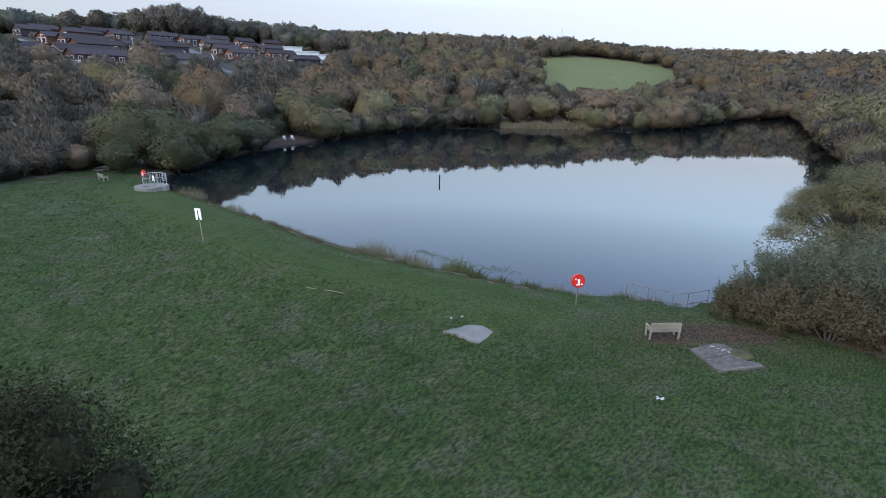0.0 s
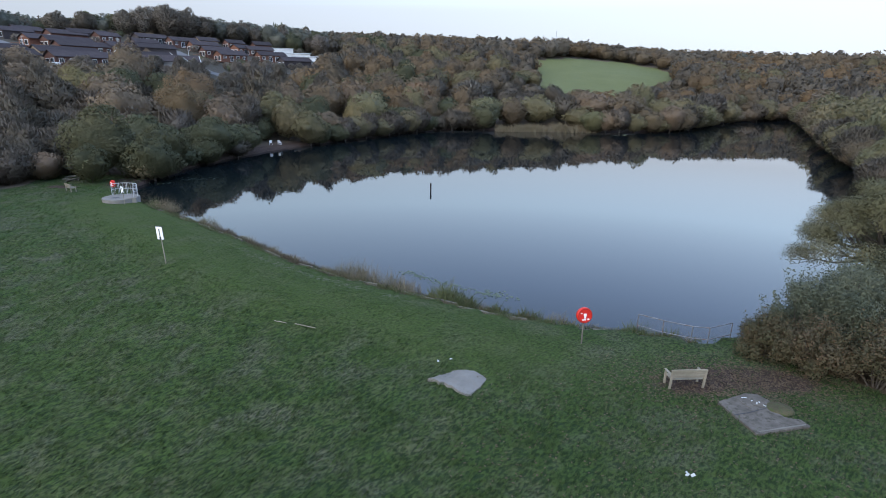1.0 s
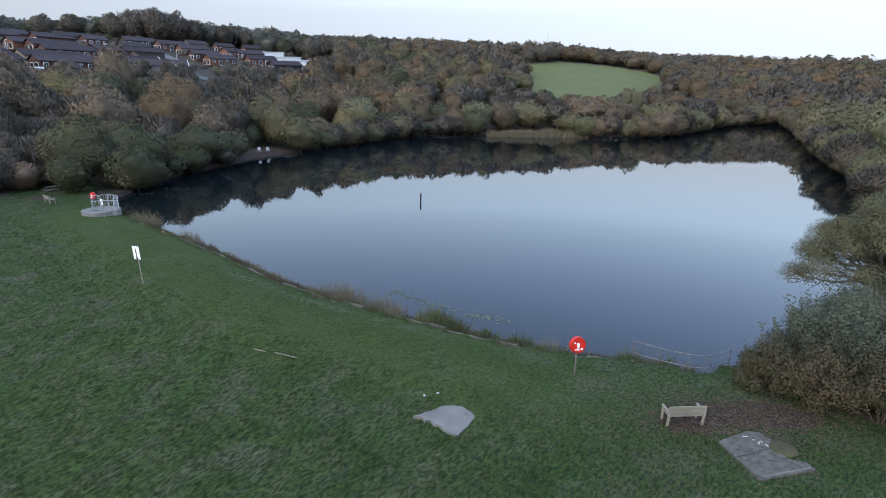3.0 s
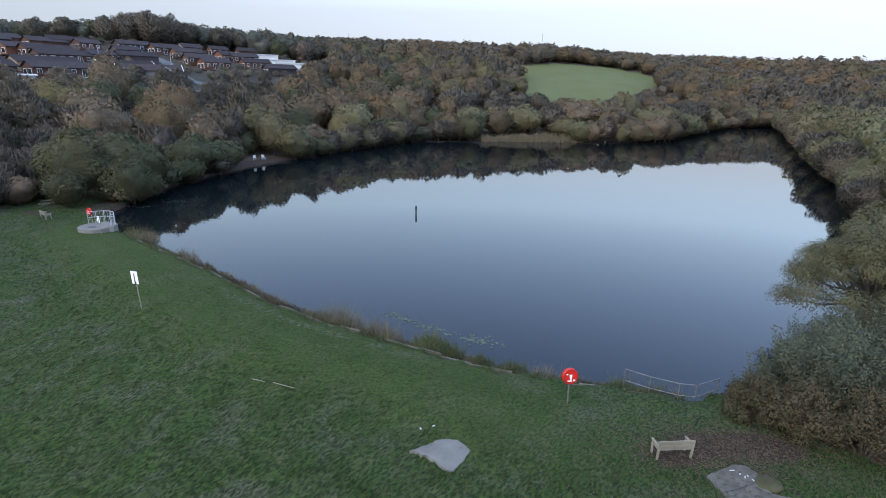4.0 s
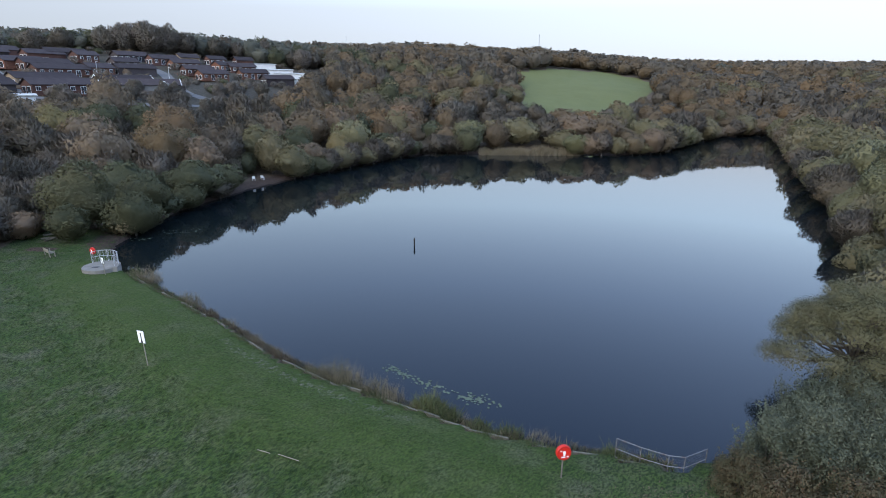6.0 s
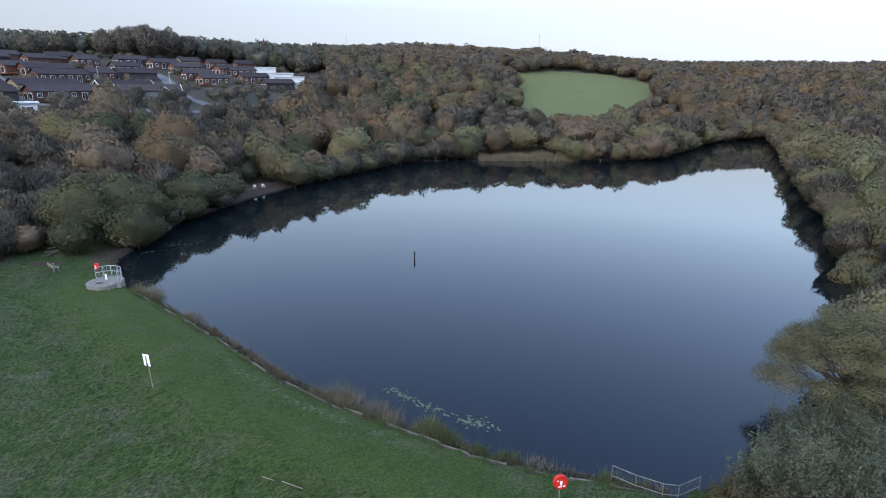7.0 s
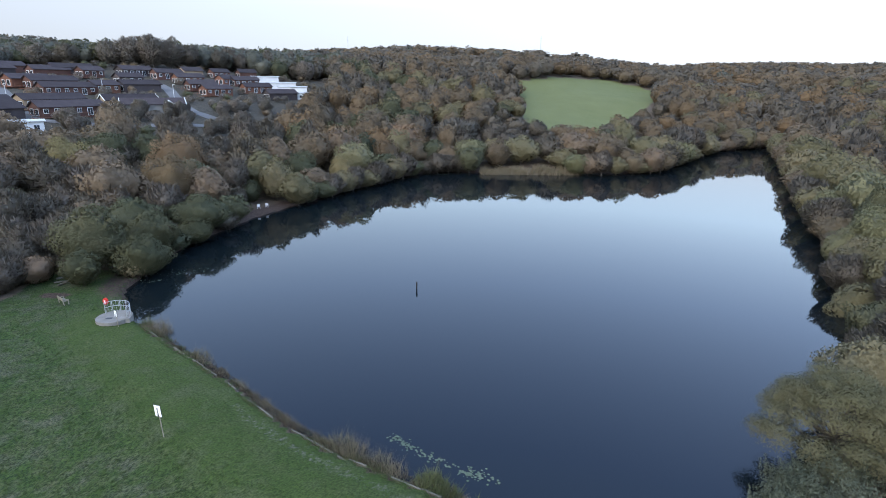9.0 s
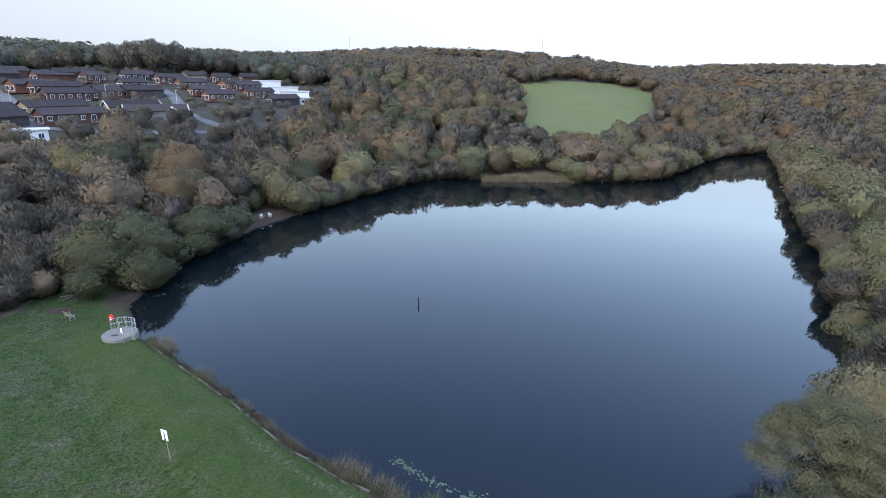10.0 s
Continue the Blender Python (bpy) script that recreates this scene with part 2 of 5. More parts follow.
SLATE = surface("dark_roof_tiles", (0.034, 0.027, 0.028), (0.054, 0.044, 0.045), 0.5, 5, 0.85, 0.5, 0.03, spec=0.15, vary=0.25)
CLAD = [surface("brown_cladding", (0.082, 0.040, 0.030), (0.118, 0.060, 0.044), 0.5, 7, 0.8, 0.4, 0.02, vary=0.25),
        surface("orange_cladding", (0.128, 0.056, 0.034), (0.170, 0.078, 0.048), 0.5, 7, 0.8, 0.4, 0.02, vary=0.2),
        surface("dark_cladding", (0.045, 0.036, 0.036), (0.070, 0.056, 0.054), 0.5, 7, 0.8, 0.4, 0.02, vary=0.2),
        surface("tan_cladding", (0.26, 0.19, 0.12), (0.34, 0.26, 0.17), 0.5, 7, 0.8, 0.4, 0.02, vary=0.15),
        surface("cream_cladding", (0.62, 0.62, 0.60), (0.76, 0.76, 0.75), 0.5, 7, 0.7, 0.2, 0.01, vary=0.08),
        surface("stone_grey_cladding", (0.24, 0.225, 0.20), (0.32, 0.30, 0.275), 0.5, 7, 0.8, 0.3, 0.02, vary=0.1)]
PANE = surface("window_glass", (0.03, 0.035, 0.04), (0.06, 0.065, 0.07), 0.6, 3, 0.08, 0.02, 0.002, spec=0.8, vary=0.3)
TARMAC = surface("pale_tarmac", (0.105, 0.102, 0.10), (0.155, 0.15, 0.147), 0.4, 6, 0.9, 0.3, 0.01)
# ---- the lie of the land ----
DAM = [(-29.6, 60.0), (-24.0, 55.2), (-17.2, 49.4), (-10.6, 43.1), (-5.6, 39.4), (-0.8, 36.7), (4.2, 33.8), (8.4, 32.3), (13.4, 30.9)]
BANK = [(17.5, 31.8), (25.5, 37.0), (41, 50), (53, 67), (66, 87), (78, 112), (103, 157), (132, 212), (141, 235), (111.6, 221.4), (79, 182),
        (66, 166), (51.6, 161.5), (34.5, 161.7), (17, 163.8), (5.5, 164.2), (-4.2, 160), (-11.3, 148.6), (-21.5, 130.8), (-28.6, 117.8), (-33.4, 107),
        (-37.5, 89), (-38, 80), (-36.5, 70), (-32.5, 63)]
LAKE = DAM + BANK


def chain_distance(x, y, chain):
    """Distance from each point to a chain of straight runs."""
    best = np.full(np.shape(x), 1e9)
    for (ax, ay), (bx, by) in zip(chain[:-1], chain[1:]):
        ux, uy = bx - ax, by - ay
        k = np.clip(((x - ax) * ux + (y - ay) * uy) / (ux * ux + uy * uy), 0, 1)
        best = np.minimum(best, np.hypot(x - ax - k * ux, y - ay - k * uy))
    return best


def in_lake(x, y):
    inside = np.zeros(np.shape(x), bool)
    for (ax, ay), (bx, by) in zip(LAKE, LAKE[1:] + LAKE[:1]):
        cross = (ay > y) != (by > y)
        inside ^= cross & (x < (bx - ax) * (y - ay) / ((by - ay) if by != ay else 1e-9) + ax)
    return inside


def ramp(a, b, v):
    k = np.clip((v - a) / (b - a), 0, 1)
    return k * k * (3 - 2 * k)


def bump(x, y, cx, cy, r, h):
    return h * np.exp(-((x - cx) ** 2 + (y - cy) ** 2) / (2 * r * r))


def waves(x, y, size):
    """Soft random-looking relief, about -1 to 1."""
    u, v = x / size, y / size
    return (np.sin(u * 1.7 + 1.3 * np.sin(v * 1.1)) + np.sin(v * 2.1 + 1.7 * np.sin(u * 0.9 + 2.0)) + np.sin((u + v) * 1.3 + 0.7)) / 3


def height(x, y):
    """The ground's height over the water."""
    x, y = np.asarray(x, float), np.asarray(y, float)
    dam, bank = chain_distance(x, y, DAM), chain_distance(x, y, [DAM[-1]] + BANK + [DAM[0]])
    lake = in_lake(x, y)
    # valley sides
    hill = np.interp(bank, [0, 6, 20, 55, 70, 105, 171, 290, 500, 840, 1400, 3000], [0.35, 0.9, 3.2, 11.5, 14.5, 19, 27, 37, 52, 72, 84, 90])
    rise = 0.12 + 0.88 * np.where(x < 0, ramp(62, 100, y), ramp(30, 75, y))
    hill = hill * rise + 0.6 * (1 - rise)
    # on the right the near ridge levels off, and open farmland rises far behind it
    beyond = np.interp(bank, [0, 110, 171, 290, 500, 800, 1150, 1400, 3000], [90, 22, 24, 26, 27, 31, 56, 60, 64])
    hill = hill + (np.minimum(hill, beyond) - hill) * ramp(120, 290, x)
    hill = hill + bump(x, y, 80, 330, 48, 9.0) + bump(x, y, -40, 455, 90, 2) + bump(x, y, -126, 272, 40, 5.5) - 5 * ramp(-150, -230, x) * ramp(400, 300, y) - 0.2 * hill * ramp(0, -260, x) * ramp(380, 520, y) + waves(x, y, 9) * 0.25 * ramp(5, 40, bank) + waves(x, y, 130) * 7 * ramp(250, 700, bank)
    hill = hill * (1 - 0.25 * ramp(140, 168, y) * ramp(-50, -10, x) * ramp(170, 100, bank))
    # the dam: a flat crest, then a grass slope down on its dry side
    steep = 0.02 + 0.17 * ramp(9, -11, x)
    crest = 0.42 + 0.36 * ramp(0.3, 3.5, dam) + 0.25 * ramp(4, 12, x)
    slope = crest - steep * (np.clip(dam - 5.8, 0, 26) + 0.25 * np.clip(dam - 31.8, 0, 60)) + waves(x, y, 1.6) * 0.04
    near_dam = ramp(-5, 9, bank - dam) * ramp(75, 55, y)
    land = hill * (1 - near_dam) + slope * near_dam
    return np.where(lake, np.where(dam < bank, 0.14 - 0.35 * np.minimum(dam, 8), -0.5 - 1.2 * np.minimum(bank, 3)), land)

# ---- building helpers ----
def mesh_of(name, verts, faces, material, smooth=False, normals=None):
    """A mesh from arrays: verts N x 3, faces M x 3 or M x 4; normals N x 3 soften the shading of leaves."""
    me = bpy.data.meshes.new(name)
    verts, faces = np.asarray(verts, np.float32), np.asarray(faces, np.int32)
    me.vertices.add(len(verts))
    me.vertices.foreach_set("co", verts.ravel())
    k = faces.shape[1]
    me.loops.add(faces.size)
    me.loops.foreach_set("vertex_index", faces.ravel())
    me.polygons.add(len(faces))
    me.polygons.foreach_set("loop_start", np.arange(len(faces), dtype=np.int32) * k)
    me.polygons.foreach_set("use_smooth", np.full(len(faces), smooth))
    me.materials.append(material)
    me.update(calc_edges=True)
    if normals is not None:
        me.polygons.foreach_set("use_smooth", np.ones(len(faces), bool))
        me.normals_split_custom_set_from_vertices(np.asarray(normals, np.float32))
    return me


def empty(name, x, y, z, turn=0.0, label="", category="", group="", kind=""):
    ob = new(name)
    ob.empty_display_size = 0.2
    ob.matrix_world = pose(x, y, z, 0, 0, turn)
    return tagged(ob, label, category, group, kind)


def part(name, bm, material, parent, label="", smooth=False):
    me = bpy.data.meshes.new(name)
    for f in bm.faces:
        f.smooth = smooth
    bm.to_mesh(me)
    bm.free()
    me.materials.append(material)
    return share(name, me, parent, label)


def share(name, me, parent, label="", m=None):
    ob = new(name, me)
    ob.parent = parent
    if m is not None:
        ob.matrix_basis = m
    return tagged(ob, label)


def box(bm, size, m=None, bevel=0.0):
    """A block of that size about its centre, set at m, with softened edges."""
    m = m if m is not None else Matrix()
    made = bmesh.ops.create_cube(bm, size=1.0, matrix=m @ Matrix.Diagonal((*size, 1)))
    if bevel:
        edges = {e for v in made["verts"] for e in v.link_edges}
        bmesh.ops.bevel(bm, geom=list(edges), offset=bevel, segments=1, affect="EDGES", profile=0.5)
    return bm


def rod(bm, points, radii, sides=8, caps=True):
    """A tapered tube through points."""
    rings = []
    for i, p in enumerate(points):
        p = Vector(p)
        a, b = Vector(points[max(i - 1, 0)]), Vector(points[min(i + 1, len(points) - 1)])
        q = (b - a).to_track_quat("Z", "Y")
        r = radii[i] if isinstance(radii, (list, tuple)) else radii
        rings.append([bm.verts.new(p + q @ Vector((r * math.cos(2 * math.pi * k / sides), r * math.sin(2 * math.pi * k / sides), 0))) for k in range(sides)])
    for r0, r1 in zip(rings[:-1], rings[1:]):
        for k in range(sides):
            bm.faces.new((r0[k], r0[(k + 1) % sides], r1[(k + 1) % sides], r1[k]))
    if caps:
        bm.faces.new(rings[0][::-1])
        bm.faces.new(rings[-1])
    return bm


def disc(bm, r, z0, z1, sides=24, m=None, wobble=0.0, bevel=0.0):
    """A round slab from z0 to z1."""
    m = m if m is not None else Matrix()
    rr = [r * (1 + wobble * math.sin(3 * k + 1.7 * math.sin(k))) for k in range(sides)]
    rings = []
    for z, s in ((z0, 1.0), (z1 - bevel, 1.0), (z1, 1.0 - bevel / r)):
        rings.append([bm.verts.new(m @ Vector((rr[k] * s * math.cos(2 * math.pi * k / sides), rr[k] * s * math.sin(2 * math.pi * k / sides), z))) for k in range(sides)])
    for r0, r1 in zip(rings[:-1], rings[1:]):
        for k in range(sides):
            bm.faces.new((r0[k], r0[(k + 1) % sides], r1[(k + 1) % sides], r1[k]))
    bm.faces.new(rings[0][::-1])
    bm.faces.new(rings[-1])
    return bm


def hgt(x, y):
    return float(height(x, y))


# ---- ground and lake ----
FIELD = [(43.7, 334), (64, 353), (86.6, 373), (108.6, 384), (128, 380), (142, 356), (113, 307), (98, 273), (78.4, 246), (56, 212), (40, 206), (40, 238), (48, 276), (47, 310)]


def in_polygon(x, y, corners):
    inside = np.zeros(np.shape(x), bool)
    for (ax, ay), (bx, by) in zip(corners, corners[1:] + corners[:1]):
        cross = (ay > y) != (by > y)
        inside ^= cross & (x < (bx - ax) * (y - ay) / ((by - ay) if by != ay else 1e-9) + ax)
    return inside


def far_fields(x, y):
    """Where pale pastures lie among the far woods."""
    strip = (y > 780) & (y < 965) & (np.abs(x - 170) < 120 * ramp(600, 900, y)) & (waves(x, y, 60) > -0.45)
    out = np.hypot(x, y)
    strip = strip | ((y > 600) & (y < 800) & (x > -5) & (x < 150) & (waves(x, y, 60) > -0.6))
    return strip | ((out > 930) & (out < 1310) & (x > 480) & (waves(x, y * 1.5, 120) > -0.55))


def turf_edge(x, y):
    """How far a place lies inside the mown dam grass."""
    left = -50.5 + 0.28 * (y - 60) + 1.2 * np.sin(y * 0.5)
    right = 18.6 + 0.5 * np.sin(y * 0.9) - 0.75 * (y - 26.5) * (y > 26.5) + 0.8 * np.clip(26.5 - y, 0, 9)
    return np.minimum(np.minimum(x - left, right - x), 76 - y)


def park_ground(x, y):
    """The open mown ground of the lodge park on the hillside."""
    return (x < -44) & (x > -175) & (y > 118 + 0.95 * np.maximum(x + 88, 0)) & (y < 262 + 0.28 * (x + 150)) & (y > 118 - 0.2 * np.maximum(-88 - x, 0))


def stretched(near0, near1, step, far0, far1, growth):
    mid = np.arange(near0, near1 + step / 2, step)
    up, down, s = [mid[-1]], [mid[0]], step
    while up[-1] < far1 or down[-1] > far0:
        s = min(s * growth, 90)
        if up[-1] < far1:
            up.append(up[-1] + s)
        if down[-1] > far0:
            down.append(down[-1] - s)
    return np.array(down[:0:-1] + list(mid) + up[1:])


gx, gy = stretched(-52, 24, 0.7, -2600, 2600, 1.045), stretched(10, 66, 0.7, -700, 3200, 1.035)
GX, GY = np.meshgrid(gx, gy)
GZ = height(GX, GY)
cols, rows_n = len(gx), len(gy)
idx = np.arange(cols * rows_n).reshape(rows_n, cols)
ground_faces = np.stack([idx[:-1, :-1], idx[:-1, 1:], idx[1:, 1:], idx[1:, :-1]], -1).reshape(-1, 4)
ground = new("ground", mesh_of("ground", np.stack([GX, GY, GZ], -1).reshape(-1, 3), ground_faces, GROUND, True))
tagged(ground, "rolling ground with mown grass dam, leaf litter and pasture", "ground", kind="structure")


def marked(name, values):
    ground.data.attributes.new(name, "FLOAT", "POINT").data.foreach_set("value", np.asarray(values, np.float32).ravel())


BARE = [(-43.0, 67.2, 1.8, 0.9), (-43.0, 67.2, 1.8, 0.9), (13.4, 27.2, 3.0, 1.1), (10.8, 26.2, 2.0, 1.0), (15.0, 26.4, 1.6, 0.8)]
dam_line = chain_distance(GX, GY, DAM)
marked("turf", ramp(-1.2, 1.2, turf_edge(GX, GY)) * ~in_lake(GX, GY))
marked("park", park_ground(GX, GY))
marked("crest", 0.5 * ramp(6.5, 3.0, np.abs(dam_line - 2.6)) * ramp(12, 2, GX))
marked("pasture", in_polygon(GX, GY, FIELD) | ((chain_distance(GX, GY, FIELD + FIELD[:1]) < 2.5) & (GY < 335)))
marked("earth", np.clip(sum(0.66 * np.exp(-(((GX - x) / a) ** 2 + ((GY - y) / b) ** 2)) for x, y, a, b in BARE), 0, 0.8) + in_lake(GX, GY) * 0.9 + 0.75 * ramp(5.0, 2.0, chain_distance(GX, GY, BANK)) * ramp(60, 72, GY))
marked("worn", 0.46 * np.exp(-((dam_line - 1.3) / 1.1) ** 2) * ramp(-22, -12, GX) * ramp(6, -2, GX) * ~in_lake(GX, GY) + far_fields(GX, GY) * 0.8)

# the water sheet, tucked a little under its banks
centre = Vector((20, 110))
rim = []
for (ax, ay), (bx, by), (cx, cy) in zip(LAKE[-1:] + LAKE[:-1], LAKE, LAKE[1:] + LAKE[:1]):
    along = Vector((cx - ax, cy - ay)).normalized()
    rim.append((bx + along.y * (0.1 if (bx, by) in DAM else 1.5), by - along.x * (0.1 if (bx, by) in DAM else 1.5), 0.0))
bm = bmesh.new()
bm.faces.new([bm.verts.new(p) for p in rim])
bmesh.ops.triangulate(bm, faces=bm.faces[:])
water = part("water", bm, LAKE_WATER, None)
tagged(water, "calm dark lake water mirroring the evening sky", "water", kind="structure")

# ---- trees ----
rng = np.random.default_rng(7)


def turned(n, rand):
    v = rand.normal(size=(n, 3))
    return v / np.linalg.norm(v, axis=1, keepdims=True)


def leaf_cloud(lobes, count, size, rand, low=-0.35, shell=0.55, sides=4, droop=0.0, thin=1.0, loose=0.55, ragged=0.10):
    """Leaves over the shells of lobes (x, y, z, radius, squash). Returns corner places, faces and normals; each leaf is one small face."""
    lobes = np.asarray(lobes, float)
    share_of = lobes[:, 3] ** 2
    pick = rand.choice(len(lobes), count, p=share_of / share_of.sum())
    d = turned(count, rand)
    d[:, 2] = np.where(d[:, 2] < low, -d[:, 2], d[:, 2])
    r = lobes[pick, 3] * (1 - shell * rand.random(count) ** 2.2) * (1 + ragged * np.clip(rand.normal(size=count), -2, 2))
    c = lobes[pick, :3] + d * r[:, None] * np.stack([np.ones(count), np.ones(count), lobes[pick, 4]], 1)
    n = d + loose * turned(count, rand)
    n /= np.linalg.norm(n, axis=1, keepdims=True)
    u = np.cross(n, turned(count, rand))
    u /= np.linalg.norm(u, axis=1, keepdims=True) + 1e-9
    u[:, 2] -= droop
    w = np.cross(n, u)
    s = size * rand.uniform(0.6, 1.35, count)[:, None]
    if sides == 3:
        corners = np.stack([c - u * s * 0.5 + w * s * 0.65 * thin, c - u * s * 0.7 - w * s * 0.55 * thin, c + u * s * 0.85], 1)
    else:
        corners = np.stack([c - u * s * 0.75, c - w * s * 0.5 * thin, c + u * s * 0.75, c + w * s * 0.5 * thin], 1)
    soft = d + 0.3 * turned(count, rand) + np.array([0, 0, 0.15])
    soft /= np.linalg.norm(soft, axis=1, keepdims=True)
    return corners.reshape(-1, 3), np.arange(count * sides).reshape(count, sides), np.repeat(soft, sides, 0)


def unit_ball(level):
    bm = bmesh.new()
    bmesh.ops.create_icosphere(bm, subdivisions=level, radius=1.0)
    v, f = np.array([q.co[:] for q in bm.verts]), np.array([[q.index for q in p.verts] for p in bm.faces])
    bm.free()
    return v / np.linalg.norm(v, axis=1, keepdims=True), f


COARSE, ROUND = unit_ball(1), unit_ball(2)


def inner_mass(lobes, rand, shrink, ball):
    """The close inner foliage of each lobe, lumpy, under its outer leaves."""
    v, f = ball
    verts, faces = [], []
    for i, (x, y, z, r, squash) in enumerate(lobes):
        lump = shrink * r * (1 + (0.14 if len(v) > 20 else 0.09) * rand.normal(size=len(v)))
        verts.append(v * lump[:, None] * np.array([1, 1, squash]) + np.array([x, y, z]))
        faces.append(f + i * len(v))
    return np.concatenate(verts), np.concatenate(faces), np.tile(v, (len(lobes), 1))


def crown_mesh(lobes, rand, count, size, material, shrink, ball=None, **leaf):
    v, f, out = leaf_cloud(lobes, count, size, rand, sides=3, **leaf)
    if not shrink:
        return mesh_of("crown", v, f, material, normals=out)
    w, g, away = inner_mass(lobes, rand, shrink, COARSE if ball is None else ball)
    return mesh_of("crown", np.concatenate([v, w]), np.concatenate([f, g + len(v)]), material, normals=np.concatenate([out, away]))


def crown_lobes(rand, h, r, base, n, squash=0.9):
    """Lobes of a full, uneven crown from base*h up to h, r wide."""
    lobes = []
    mid, half = h * (base + (1 - base) * 0.44), h * (1 - base) * 0.56
    for i in range(n):
        up = -0.62 + 1.56 * (i + 0.5) / n
        a, flat = 2.4 * i + rand.uniform(-0.5, 0.5), math.sqrt(max(0.06, 1 - up * up))
        size = r * rand.uniform(0.30, 0.48)
        out = max(r * flat * rand.uniform(0.86, 1.06) - size * 0.8, 0)
        lobes.append((out * math.cos(a), out * math.sin(a), mid + up * (half - size * squash * 0.55) * rand.uniform(0.9, 1.08), size, squash))
    lobes.append((0, 0, mid + 0.08 * half, r * 0.58, half / r * 0.95))
    return lobes


def dome_form(seed, lumps=24):
    """The lumps of one crown: their directions, widths and heights."""
    rand = np.random.default_rng(seed)
    way = turned(lumps, rand)
    way[:, 2] = np.where(way[:, 2] < -0.15, -way[:, 2], way[:, 2])
    return way, rand.uniform(0.03, 0.12, lumps), rand.uniform(0.12, 0.40, lumps)


def dome_radius(form, d):
    way, wide, high = form
    return 0.70 + (high * np.exp((d @ way.T - 1) / wide)).max(1)


def dome_shell(form, d):
    """Points of the crown's skin in the directions d, with its normals."""
    side = np.cross(d, np.array([0.31, 0.52, 0.79]))
    side /= np.linalg.norm(side, axis=1, keepdims=True)
    other = np.cross(d, side)
    p = d * dome_radius(form, d)[:, None]
    a, b = d + 0.05 * side, d + 0.05 * other
    a, b = a / np.linalg.norm(a, axis=1, keepdims=True), b / np.linalg.norm(b, axis=1, keepdims=True)
    n = np.cross(a * dome_radius(form, a)[:, None] - p, b * dome_radius(form, b)[:, None] - p)
    n /= np.linalg.norm(n, axis=1, keepdims=True) + 1e-9
    return p, np.where((n * d).sum(1, keepdims=True) < 0, -n, n)


def dome_crown(seed, h, r, count, size, ball, bare=False, core=0.86, low=-0.92, open_to=0.0, uneven=0.07):
    """A full crown h tall and r wide: a lumpy skin under many small leaves, or a brush of twigs where it is bare.
    Returns corner places, faces and normals."""
    rand, form = np.random.default_rng(seed), dome_form(seed, 16 if bare else 24)
    scale, mid = np.array([r, r, h * 0.53]), np.array([0, 0, h * 0.455])
    d = turned(count, rand)
    d[:, 2] = np.where(d[:, 2] < low, -d[:, 2], d[:, 2])
    p, n = dome_shell(form, d)
    if bare:
        c = p * (1.04 - 0.30 * rand.random(count) ** 1.5)[:, None] * scale + mid
        u = d + np.array([0, 0, 0.5]) + 0.75 * turned(count, rand)
        u /= np.linalg.norm(u, axis=1, keepdims=True)
        w = np.cross(u, turned(count, rand))
        w /= np.linalg.norm(w, axis=1, keepdims=True) + 1e-9
        s = (size * rand.uniform(0.6, 1.4, count))[:, None]
        corners = np.stack([c - u * s * 0.7 + w * s * 0.22, c - u * s * 0.7 - w * s * 0.22, c + u * s * 0.9], 1)
    else:
        c = p * (1.02 - 0.13 * rand.random(count) ** 1.6 + open_to * rand.random(count) ** 5)[:, None] * scale + mid
        f = n + 0.75 * turned(count, rand)
        f /= np.linalg.norm(f, axis=1, keepdims=True)
        u = np.cross(f, turned(count, rand))
        u /= np.linalg.norm(u, axis=1, keepdims=True) + 1e-9
        w = np.cross(f, u)
        s = (size * rand.uniform(0.55, 1.3, count))[:, None]
        corners = np.stack([c - u * s * 0.5 + w * s * 0.6, c - u * s * 0.6 - w * s * 0.5, c + u * s * 0.8], 1)
    soft = n / scale
    soft = soft / np.linalg.norm(soft, axis=1, keepdims=True) + 0.26 * turned(count, rand) + np.array([0, 0, 0.1])
    soft /= np.linalg.norm(soft, axis=1, keepdims=True)
    v, f, out = corners.reshape(-1, 3), np.arange(count * 3).reshape(count, 3), np.repeat(soft, 3, 0)
    if not core:
        return v, f, out
    q, m = dome_shell(form, ball[0])
    m = m / scale
    m /= np.linalg.norm(m, axis=1, keepdims=True)
    q = q * (core * (1 + uneven * rand.normal(size=len(q))))[:, None] * scale + mid
    return np.concatenate([v, q]), np.concatenate([f, ball[1] + len(v)]), np.concatenate([out, m])


